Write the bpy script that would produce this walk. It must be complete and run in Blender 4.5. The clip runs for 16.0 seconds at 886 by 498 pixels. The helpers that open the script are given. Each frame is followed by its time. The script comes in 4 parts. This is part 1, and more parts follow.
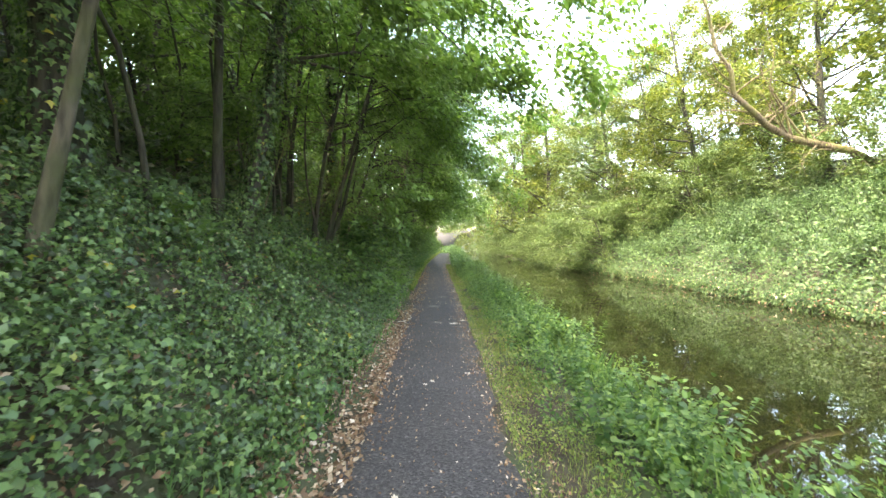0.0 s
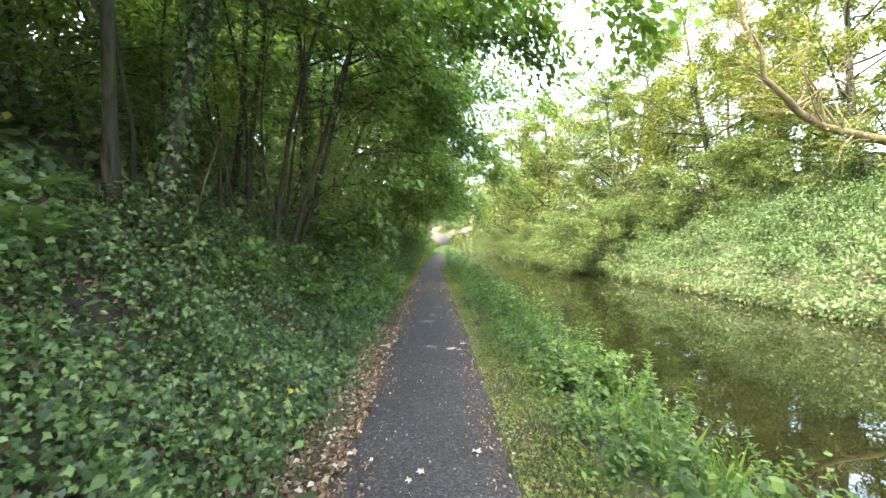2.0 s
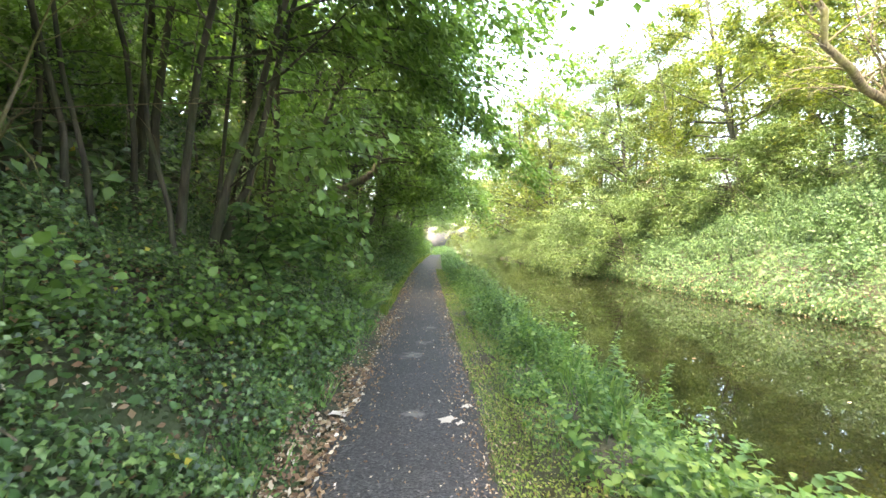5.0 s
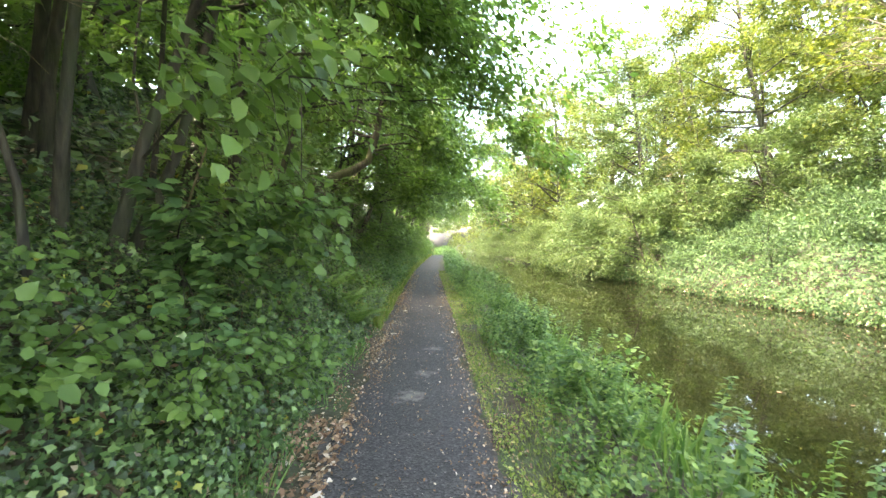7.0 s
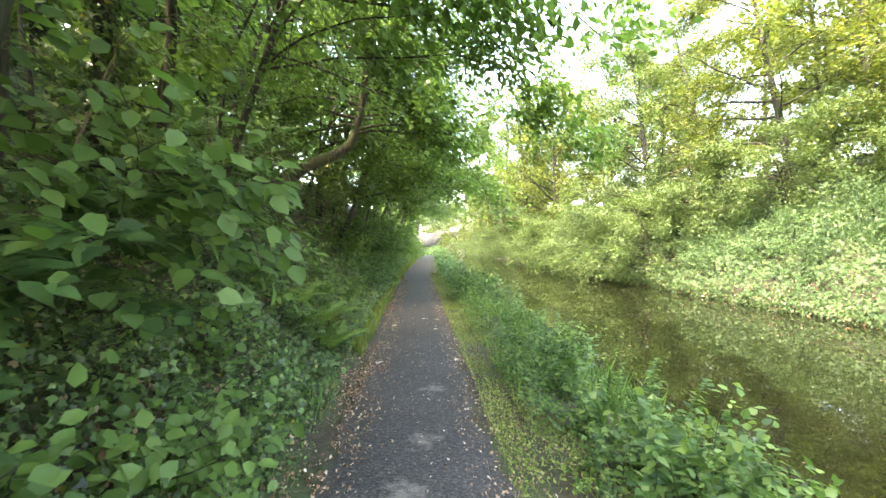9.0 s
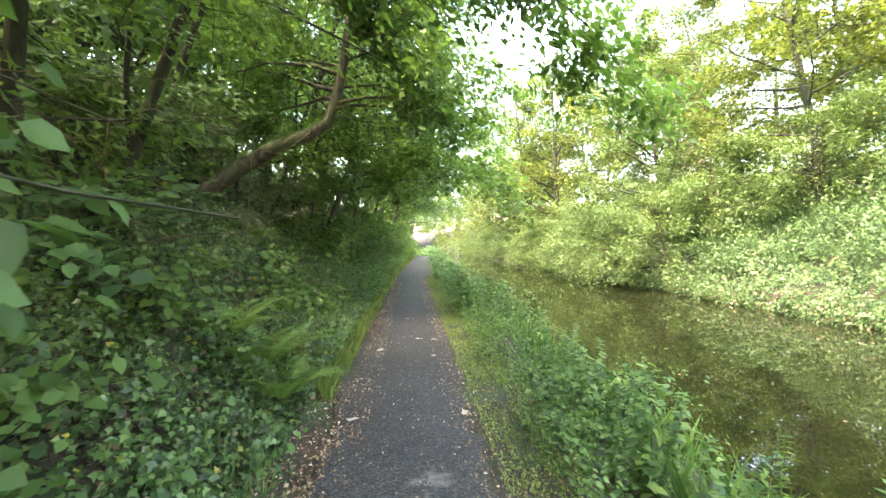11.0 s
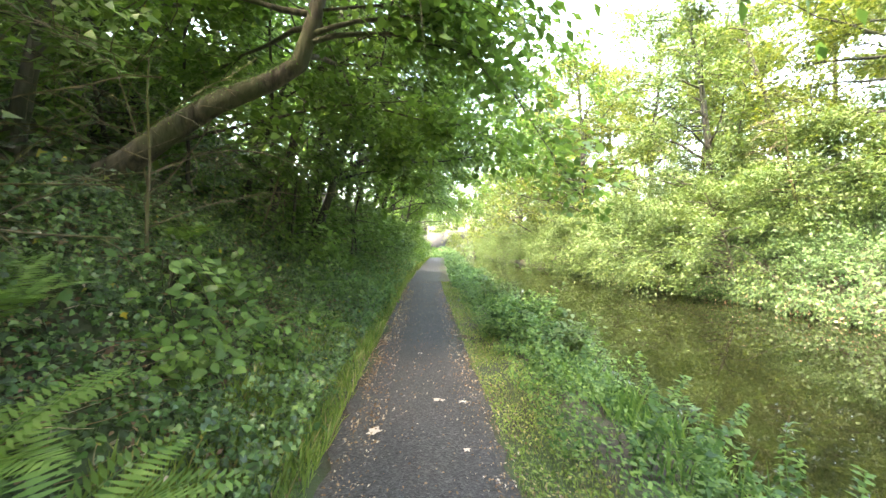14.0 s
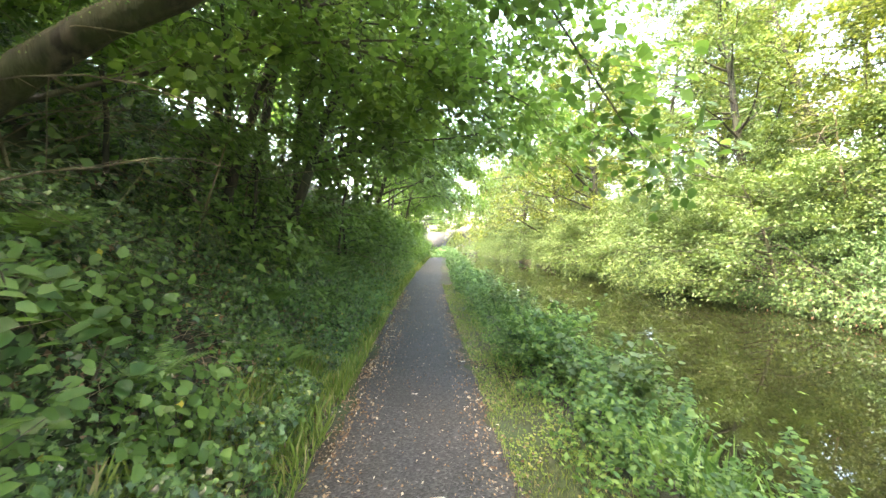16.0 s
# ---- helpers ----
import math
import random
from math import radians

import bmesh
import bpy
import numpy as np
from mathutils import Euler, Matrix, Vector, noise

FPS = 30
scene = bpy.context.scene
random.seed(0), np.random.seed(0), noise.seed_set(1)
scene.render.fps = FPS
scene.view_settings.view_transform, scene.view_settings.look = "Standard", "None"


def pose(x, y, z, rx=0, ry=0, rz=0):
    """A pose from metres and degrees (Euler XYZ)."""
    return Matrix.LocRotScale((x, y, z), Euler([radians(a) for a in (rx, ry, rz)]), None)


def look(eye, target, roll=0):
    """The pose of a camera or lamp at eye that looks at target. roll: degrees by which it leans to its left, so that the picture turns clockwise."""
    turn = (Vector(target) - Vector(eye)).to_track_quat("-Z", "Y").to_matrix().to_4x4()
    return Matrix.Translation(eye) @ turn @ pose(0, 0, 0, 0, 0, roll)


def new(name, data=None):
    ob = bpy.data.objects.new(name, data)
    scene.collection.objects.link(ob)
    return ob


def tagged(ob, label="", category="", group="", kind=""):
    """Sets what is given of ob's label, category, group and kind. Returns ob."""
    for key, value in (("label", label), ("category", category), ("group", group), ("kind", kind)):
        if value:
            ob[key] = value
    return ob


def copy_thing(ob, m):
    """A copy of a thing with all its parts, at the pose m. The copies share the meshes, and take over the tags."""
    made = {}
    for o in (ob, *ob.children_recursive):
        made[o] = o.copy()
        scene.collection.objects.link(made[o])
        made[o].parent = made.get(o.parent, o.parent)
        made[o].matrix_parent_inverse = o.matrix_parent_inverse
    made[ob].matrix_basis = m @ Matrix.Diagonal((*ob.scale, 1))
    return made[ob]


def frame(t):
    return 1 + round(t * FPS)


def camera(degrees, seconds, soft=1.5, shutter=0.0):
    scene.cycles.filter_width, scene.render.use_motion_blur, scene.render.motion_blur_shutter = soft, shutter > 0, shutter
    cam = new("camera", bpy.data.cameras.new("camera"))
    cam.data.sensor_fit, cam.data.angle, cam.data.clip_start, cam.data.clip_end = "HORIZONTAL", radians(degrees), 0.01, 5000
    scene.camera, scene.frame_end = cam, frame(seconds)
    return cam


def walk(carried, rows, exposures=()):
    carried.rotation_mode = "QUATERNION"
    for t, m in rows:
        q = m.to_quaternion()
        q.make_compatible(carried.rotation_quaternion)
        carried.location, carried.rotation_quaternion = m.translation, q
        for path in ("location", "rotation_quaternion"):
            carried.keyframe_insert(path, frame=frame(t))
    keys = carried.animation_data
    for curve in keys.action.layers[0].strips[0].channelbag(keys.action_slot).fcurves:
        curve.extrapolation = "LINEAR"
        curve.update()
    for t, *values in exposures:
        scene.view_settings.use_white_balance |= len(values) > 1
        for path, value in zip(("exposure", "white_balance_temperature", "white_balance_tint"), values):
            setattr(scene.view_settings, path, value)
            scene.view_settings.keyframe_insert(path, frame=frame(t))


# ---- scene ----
cam = camera(92.7, 16.0, soft=1.5, shutter=0.3)
METRES, EYE, TILT, LEAN, TURN = 14.0, 1.62, -1.0, 0.0, 0.0
ROWS = [
    (0.0, 0.0, 0.0, 0.0, -0.0, 0.0, -0.0),
    (0.5, -0.0001, 0.0346, 0.0006, -0.25, 0.01, 0.0),
    (1.0, 0.0013, 0.0677, 0.0015, -0.52, 0.03, -0.02),
    (1.5, 0.002, 0.1009, 0.0031, -0.65, 0.03, -0.02),
    (2.0, -0.0001, 0.1334, 0.0035, -0.69, 0.01, -0.02),
    (2.5, 0.0005, 0.1641, 0.0036, -0.7, 0.04, -0.03),
    (3.0, 0.0023, 0.1953, 0.0044, -0.79, 0.01, -0.03),
    (3.5, 0.0031, 0.2266, 0.0045, -0.96, -0.02, -0.03),
    (4.0, 0.0043, 0.2573, 0.0055, -1.24, 0.01, 0.02),
    (6.5, 0.0063, 0.406, 0.0065, -1.02, 0.11, 0.01),
    (7.0, 0.0022, 0.4368, 0.0063, -0.98, 0.1, 0.02),
    (7.5, -0.0013, 0.4662, 0.0058, -1.11, 0.11, 0.03),
    (8.0, -0.0022, 0.4981, 0.0073, -1.39, 0.11, 0.04),
    (8.5, -0.0032, 0.5286, 0.0072, -1.79, 0.11, 0.06),
    (9.0, -0.0065, 0.5595, 0.0085, -2.43, 0.09, 0.1),
    (11.5, -0.0068, 0.7164, 0.0124, -3.2, 0.1, 0.08),
    (12.0, -0.0083, 0.7486, 0.0134, -3.04, 0.12, 0.08),
    (12.5, -0.0085, 0.7801, 0.0135, -2.73, 0.15, 0.14),
    (13.0, -0.0091, 0.8129, 0.0147, -2.29, 0.14, 0.11),
    (13.5, -0.0104, 0.844, 0.0149, -1.79, 0.14, 0.12),
    (14.0, -0.0121, 0.8743, 0.0164, -1.47, 0.15, 0.08),
    (14.5, -0.0115, 0.9053, 0.0163, -1.27, 0.08, 0.06),
    (15.0, -0.0105, 0.9366, 0.0168, -1.23, 0.1, 0.05),
    (15.5, -0.0107, 0.9682, 0.0178, -1.31, 0.05, 0.01),
    (16.0, -0.011, 0.9985, 0.0171, -1.34, 0.08, 0.01),
]
walk(cam, [(t, pose(0, 0, EYE, TILT, LEAN, TURN) @ pose(METRES * x, METRES * y, METRES * z, 90 + pitch, roll, yaw)) for t, x, y, z, yaw, pitch, roll in ROWS],
     exposures=[(0.0, 4.42, 8500, 8), (4.0, 4.7, 8500, 8), (9.0, 4.9, 8500, 8), (16.0, 5.05, 8500, 8)])

# ---- light ----
world = bpy.data.worlds.new("sky")
scene.world = world
world.use_nodes = True
wn, wl = world.node_tree.nodes, world.node_tree.links
sky = wn.new("ShaderNodeTexSky")
sky.sky_type, sky.sun_disc = "NISHITA", False
sky.sun_elevation, sky.sun_rotation = radians(60), radians(-129)
sky.air_density, sky.dust_density = 1.0, 3.0
wn["Background"].inputs["Strength"].default_value = 0.15
wl.new(sky.outputs[0], wn["Background"].inputs["Color"])
sun = new("sun", bpy.data.lights.new("sun", "SUN"))
sun.data.energy, sun.data.angle, sun.data.color = 0.6, radians(12), (1.0, 0.94, 0.82)
sun.matrix_world = look((-11, -9, 25), (0, 0, 0))


# ---- materials ----
def nodes_of(name):
    m = bpy.data.materials.new(name)
    m.use_nodes = True
    t = m.node_tree
    return m, t.nodes, t.links, t.nodes["Principled BSDF"]


def ramp(nodes, links, source, stops):
    r = nodes.new("ShaderNodeValToRGB")
    el = r.color_ramp.elements
    while len(el) < len(stops):
        el.new(0.5)
    for e, (p, c) in zip(el, stops):
        e.position, e.color = p, (*c, 1)
    links.new(source, r.inputs[0])
    return r.outputs[0]


def noise_of(nodes, links, scale, detail=4.0, rough=0.6, coords="Object"):
    tc = nodes.new("ShaderNodeTexCoord")
    n = nodes.new("ShaderNodeTexNoise")
    n.inputs["Scale"].default_value, n.inputs["Detail"].default_value, n.inputs["Roughness"].default_value = scale, detail, rough
    links.new(tc.outputs[coords], n.inputs["Vector"])
    return n.outputs["Fac"]


def mixed(nodes, links, fac, a, b, mode="MIX"):
    m = nodes.new("ShaderNodeMix")
    m.data_type, m.blend_type = "RGBA", mode
    for sock, v in ((m.inputs["Factor"], fac), (m.inputs[6], a), (m.inputs[7], b)):
        if isinstance(v, bpy.types.NodeSocket):
            links.new(v, sock)
        elif isinstance(v, tuple):
            sock.default_value = (*v, 1)
        else:
            sock.default_value = v
    return m.outputs[2]


def bump(nodes, links, bsdf, height, strength, distance):
    b = nodes.new("ShaderNodeBump")
    b.inputs["Strength"].default_value, b.inputs["Distance"].default_value = strength, distance
    links.new(height, b.inputs["Height"])
    links.new(b.outputs[0], bsdf.inputs["Normal"])


def leaf_material(name, stops, through_light=0.45, rough=0.45, patch=0.35, glow=(1.24, 1.3, 0.8)):
    """Leaves: every leaf its own tone, drifting in patches, letting light through."""
    m, n, l, p = nodes_of(name)
    geo = n.new("ShaderNodeNewGeometry")
    base = ramp(n, l, geo.outputs["Random Per Island"], stops)
    drift = noise_of(n, l, patch, 2.0)
    tone = ramp(n, l, drift, [(0.3, (0.77, 0.77, 0.82)), (0.7, (1.2, 1.08, 1.12))])
    col = mixed(n, l, 1.0, base, tone, "MULTIPLY")
    l.new(col, p.inputs["Base Color"])
    p.inputs["Roughness"].default_value = rough
    p.inputs["Specular IOR Level"].default_value = 0.35
    tr = n.new("ShaderNodeBsdfTranslucent")
    warm = mixed(n, l, 1.0, col, glow, "MULTIPLY")
    l.new(warm, tr.inputs["Color"])
    mix = n.new("ShaderNodeMixShader")
    mix.inputs[0].default_value = through_light
    l.new(p.outputs[0], mix.inputs[1])
    l.new(tr.outputs[0], mix.inputs[2])
    l.new(mix.outputs[0], n["Material Output"].inputs["Surface"])
    return m


IVY = leaf_material("ivy_leaf", [(0.0, (0.016, 0.034, 0.012)), (0.4, (0.045, 0.095, 0.03)), (0.75, (0.095, 0.175, 0.055)), (0.985, (0.16, 0.25, 0.085)), (1.0, (0.35, 0.3, 0.04))], 0.2, 0.32, 0.6)
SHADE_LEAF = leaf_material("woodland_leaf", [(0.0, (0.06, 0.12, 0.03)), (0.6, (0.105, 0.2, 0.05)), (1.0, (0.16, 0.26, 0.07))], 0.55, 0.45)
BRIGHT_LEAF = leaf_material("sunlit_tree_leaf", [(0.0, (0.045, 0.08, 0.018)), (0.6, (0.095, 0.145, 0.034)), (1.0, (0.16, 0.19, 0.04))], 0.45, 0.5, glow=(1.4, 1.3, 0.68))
HEDGE_LEAF = leaf_material("hedgerow_leaf", [(0.0, (0.06, 0.12, 0.03)), (0.6, (0.105, 0.205, 0.05)), (1.0, (0.15, 0.255, 0.07))], 0.46, 0.45)
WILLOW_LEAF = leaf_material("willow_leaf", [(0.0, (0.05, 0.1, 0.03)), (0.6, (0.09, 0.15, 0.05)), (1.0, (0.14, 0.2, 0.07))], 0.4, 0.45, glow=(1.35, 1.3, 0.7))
NETTLE = leaf_material("nettle_leaf", [(0.0, (0.035, 0.085, 0.028)), (0.6, (0.085, 0.18, 0.055)), (1.0, (0.15, 0.26, 0.085))], 0.4, 0.5, 0.8)
WEED = leaf_material("bankside_weed_leaf", [(0.0, (0.03, 0.08, 0.024)), (0.5, (0.085, 0.18, 0.046)), (1.0, (0.19, 0.3, 0.085))], 0.45, 0.5, 0.8)
FAR_WEED = leaf_material("far_bank_weed_leaf", [(0.0, (0.018, 0.04, 0.016)), (0.45, (0.052, 0.112, 0.038)), (1.0, (0.12, 0.2, 0.075))], 0.35, 0.5, 1.2)
GRASS = leaf_material("grass_blade", [(0.0, (0.1, 0.16, 0.03)), (0.6, (0.165, 0.25, 0.055)), (0.85, (0.23, 0.29, 0.08)), (1.0, (0.38, 0.32, 0.16))], 0.35, 0.5, 0.8)
FERN = leaf_material("fern_frond", [(0.0, (0.1, 0.2, 0.05)), (1.0, (0.17, 0.29, 0.08))], 0.4, 0.5)
DRY = leaf_material("fallen_leaf", [(0.0, (0.09, 0.055, 0.03)), (0.4, (0.17, 0.105, 0.06)), (0.75, (0.28, 0.2, 0.12)), (0.93, (0.42, 0.36, 0.26)), (1.0, (0.5, 0.46, 0.38))], 0.1, 0.7)


def bark_material(name, dark, light, moss):
    m, n, l, p = nodes_of(name)
    tc = n.new("ShaderNodeTexCoord")
    mp = n.new("ShaderNodeMapping")
    mp.inputs["Scale"].default_value = (14, 14, 3)
    l.new(tc.outputs["Object"], mp.inputs["Vector"])
    nz = n.new("ShaderNodeTexNoise")
    nz.inputs["Scale"].default_value, nz.inputs["Detail"].default_value = 1.0, 6
    l.new(mp.outputs[0], nz.inputs["Vector"])
    col = ramp(n, l, nz.outputs["Fac"], [(0.36, dark), (0.62, light)])
    big = ramp(n, l, noise_of(n, l, 1.6, 3), [(0.45, (0, 0, 0)), (0.6, (0.85, 0.85, 0.85))])
    l.new(mixed(n, l, big, col, moss), p.inputs["Base Color"])
    p.inputs["Roughness"].default_value = 0.85
    bump(n, l, p, nz.outputs["Fac"], 1.0, 0.045)
    return m


BARK = bark_material("woodland_bark", (0.012, 0.01, 0.007), (0.05, 0.042, 0.029), (0.026, 0.034, 0.012))
SMOOTH_BARK = bark_material("leaning_tree_bark", (0.022, 0.018, 0.012), (0.085, 0.072, 0.05), (0.05, 0.056, 0.02))
PALE_BARK = bark_material("weathered_bark", (0.045, 0.034, 0.02), (0.15, 0.12, 0.075), (0.11, 0.105, 0.035))


def soil_material():
    m, n, l, p = nodes_of("woodland_soil")
    col = ramp(n, l, noise_of(n, l, 9, 8, 0.7), [(0.3, (0.014, 0.01, 0.007)), (0.5, (0.035, 0.026, 0.016)), (0.72, (0.08, 0.058, 0.036))])
    green = ramp(n, l, noise_of(n, l, 0.9, 5), [(0.42, (0, 0, 0)), (0.6, (1, 1, 1))])
    l.new(mixed(n, l, green, col, (0.035, 0.055, 0.018)), p.inputs["Base Color"])
    p.inputs["Roughness"].default_value = 0.95
    bump(n, l, p, noise_of(n, l, 25, 6), 0.8, 0.03)
    return m


def path_material():
    m, n, l, p = nodes_of("worn_tarmac")
    tc = n.new("ShaderNodeTexCoord")
    v = n.new("ShaderNodeTexVoronoi")
    v.inputs["Scale"].default_value = 62
    l.new(tc.outputs["Object"], v.inputs["Vector"])
    grit = ramp(n, l, v.outputs["Color"], [(0.0, (0.009, 0.009, 0.009)), (0.5, (0.026, 0.025, 0.026)), (0.9, (0.062, 0.058, 0.058)), (0.97, (0.13, 0.12, 0.115)), (1.0, (0.34, 0.32, 0.3))])
    wear = ramp(n, l, noise_of(n, l, 1.3, 6, 0.65), [(0.3, (0.75, 0.75, 0.78)), (0.55, (1.0, 0.98, 1.0)), (0.8, (1.35, 1.3, 1.28))])
    col = mixed(n, l, 1.0, grit, wear, "MULTIPLY")
    for cx, cy, r in ((-0.22, 10.45, 0.42), (-0.1, 11.2, 0.3), (-0.12, 8.4, 0.25), (0.0, 12.4, 0.3)):   # ragged pale patches
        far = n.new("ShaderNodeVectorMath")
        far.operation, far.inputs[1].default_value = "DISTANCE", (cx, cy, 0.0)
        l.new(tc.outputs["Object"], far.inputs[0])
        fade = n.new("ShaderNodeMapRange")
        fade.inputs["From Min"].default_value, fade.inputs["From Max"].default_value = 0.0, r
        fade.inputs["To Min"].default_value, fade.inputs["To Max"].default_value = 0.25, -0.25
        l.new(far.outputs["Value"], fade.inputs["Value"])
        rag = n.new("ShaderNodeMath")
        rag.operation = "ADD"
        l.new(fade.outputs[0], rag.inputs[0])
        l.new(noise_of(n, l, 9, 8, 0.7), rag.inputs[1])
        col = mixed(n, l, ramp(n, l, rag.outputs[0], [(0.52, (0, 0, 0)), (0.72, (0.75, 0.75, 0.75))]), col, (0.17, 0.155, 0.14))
    across = n.new("ShaderNodeAttribute")
    across.attribute_name = "across"
    wob = n.new("ShaderNodeMath")
    wob.operation, wob.inputs[1].default_value = "MULTIPLY_ADD", 0.35
    l.new(noise_of(n, l, 3.5, 6, 0.7), wob.inputs[0])
    l.new(across.outputs["Fac"], wob.inputs[2])
    edge = ramp(n, l, wob.outputs[0], [(0.76, (0, 0, 0)), (0.9, (1, 1, 1))])
    dirt = ramp(n, l, noise_of(n, l, 45, 6), [(0.3, (0.016, 0.012, 0.009)), (0.7, (0.07, 0.052, 0.038))])
    l.new(mixed(n, l, edge, col, dirt), p.inputs["Base Color"])
    p.inputs["Roughness"].default_value = 0.8
    bump(n, l, p, v.outputs["Distance"], 0.9, 0.009)
    return m


def water_material():
    m, n, l, p = nodes_of("canal_water")
    col = ramp(n, l, noise_of(n, l, 0.5, 4), [(0.35, (0.0045, 0.0052, 0.0022)), (0.65, (0.009, 0.0095, 0.0045))])
    l.new(col, p.inputs["Base Color"])
    p.inputs["Roughness"].default_value, p.inputs["IOR"].default_value = 0.015, 1.65
    bump(n, l, p, noise_of(n, l, 2.2, 2), 0.009, 0.05)
    return m


def brick_material():
    m, n, l, p = nodes_of("weathered_stone")
    col = ramp(n, l, noise_of(n, l, 2.0, 6), [(0.3, (0.04, 0.04, 0.042)), (0.7, (0.085, 0.085, 0.088))])
    l.new(col, p.inputs["Base Color"])
    p.inputs["Roughness"].default_value = 0.9
    return m


SOIL, TARMAC, WATER, STONE = soil_material(), path_material(), water_material(), brick_material()


# ---- builders ----
def mesh_of(name, verts, tris, material):
    me = bpy.data.meshes.new(name)
    verts, tris = np.asarray(verts, dtype=np.float32), np.asarray(tris, dtype=np.int32)
    me.vertices.add(len(verts))
    me.vertices.foreach_set("co", verts.ravel())
    me.loops.add(tris.size)
    me.loops.foreach_set("vertex_index", tris.ravel())
    me.polygons.add(len(tris))
    me.polygons.foreach_set("loop_start", np.arange(0, tris.size, 3, dtype=np.int32))
    me.update(calc_edges=True)
    me.materials.append(material)
    return me


def part(name, me, parent, label=""):
    ob = new(name, me)
    ob.parent = parent
    return tagged(ob, label)


# leaf outlines: across, along, lift, and the triangles
OVAL = (np.array([(0, 0, 0), (-.3, .42, .07), (0, 1, -.06), (.3, .42, .07)]), np.array([(0, 2, 1), (0, 3, 2)]))
BROAD = (np.array([(0, 0, 0), (-.36, .28, .06), (-.3, .65, .05), (0, 1, -.08), (.3, .65, .05), (.36, .28, .06)]),
         np.array([(0, 3, 2), (0, 2, 1), (0, 4, 3), (0, 5, 4)]))
LOBED = (np.array([(0, .08, 0), (-.34, 0, .05), (-.5, .38, .03), (-.26, .5, .03), (0, 1, -.08), (.26, .5, .03), (.5, .38, .03), (.34, 0, .05)]),
         np.array([(0, 2, 1), (0, 3, 2), (0, 4, 3), (0, 5, 4), (0, 6, 5), (0, 7, 6)]))
SLIVER = (np.array([(-.26, .1, .02), (.3, .3, .05), (-.02, 1, -.04)]), np.array([(0, 1, 2)]))
IVYLEAF = (np.array([(0, 0, .03), (-.5, .3, .03), (-.2, .5, .02), (0, 1, -.08), (.2, .5, .02), (.5, .3, .03)]),
           np.array([(0, 2, 1), (0, 3, 2), (0, 4, 3), (0, 5, 4)]))
BLADE = (np.array([(-.016, 0, 0), (.016, 0, 0), (.013, .55, .07), (0, 1, .26)]), np.array([(0, 1, 2), (0, 2, 3)]))


def scatter(rng, points, normals, sizes, outline, heading=None, jitter=0.6):
    """Vertices and triangles of one leaf for each point, lying across its normal."""
    tv, tt = outline
    n = len(points)
    nn = normals + rng.normal(0, jitter, (n, 3))
    nn /= np.linalg.norm(nn, axis=1, keepdims=True) + 1e-9
    h = rng.normal(0, 1, (n, 3)) if heading is None else heading + rng.normal(0, 0.5, (n, 3))
    b = h - nn * np.sum(h * nn, axis=1, keepdims=True)
    b /= np.linalg.norm(b, axis=1, keepdims=True) + 1e-9
    a = np.cross(b, nn)
    s = np.asarray(sizes)[:, None, None]
    v = points[:, None, :] + s * (a[:, None, :] * tv[None, :, 0:1] + b[:, None, :] * tv[None, :, 1:2] + nn[:, None, :] * tv[None, :, 2:3])
    f = tt[None] + (np.arange(n) * len(tv))[:, None, None]
    return v.reshape(-1, 3), f.reshape(-1, 3)


def blades(rng, points, sizes, lean=0.35):
    """Grass blades: they stand up from their points and bend over."""
    n = len(points)
    az = rng.uniform(0, 2 * np.pi, n)
    out = np.stack([np.cos(az), np.sin(az), np.zeros(n)], 1)
    return scatter(rng, points, out, sizes, BLADE, heading=np.tile([0, 0, 1.6], (n, 1)) + out * lean, jitter=0.15)


def tubes(stems, full=6, thin=True):
    """One mesh out of tapered, bent stems: each a list of points and of radii."""
    vs, fs, base = [], [], 0
    for pts, radii in stems:
        if thin and radii[0] < 0.012:
            sides = 3
        else:
            sides = full
        ang = np.linspace(0, 2 * np.pi, sides, endpoint=False)
        pts = np.asarray(pts, float)
        d = np.gradient(pts, axis=0)
        d /= np.linalg.norm(d, axis=1, keepdims=True) + 1e-9
        ref = np.array([0.31, 0.93, 0.17]) if abs(d[0][2]) > 0.5 else np.array([0.1, 0.2, 1.0])
        u = np.cross(d, ref)
        u /= np.linalg.norm(u, axis=1, keepdims=True) + 1e-9
        w = np.cross(d, u)
        r = np.asarray(radii)[:, None, None]
        ring = pts[:, None, :] + r * (u[:, None, :] * np.cos(ang)[None, :, None] + w[:, None, :] * np.sin(ang)[None, :, None])
        k = len(pts)
        vs.append(ring.reshape(-1, 3))
        i, j = np.meshgrid(np.arange(k - 1), np.arange(sides), indexing="ij")
        p0, p1 = base + i * sides + j, base + i * sides + (j + 1) % sides
        q0, q1 = p0 + sides, p1 + sides
        fs.append(np.stack([p0, p1, q1], -1).reshape(-1, 3))
        fs.append(np.stack([p0, q1, q0], -1).reshape(-1, 3))
        base += k * sides
    return np.concatenate(vs), np.concatenate(fs)


def bend(rng, start, direction, length, n=6, droop=0.0, wobble=0.12):
    """A wandering line of n points."""
    p, d = np.array(start, float), np.array(direction, float)
    d /= np.linalg.norm(d)
    pts = [p.copy()]
    for _ in range(n - 1):
        d = d + rng.normal(0, wobble, 3) + np.array([0, 0, -droop])
        d /= np.linalg.norm(d)
        p = p + d * length / (n - 1)
        pts.append(p.copy())
    return np.array(pts)


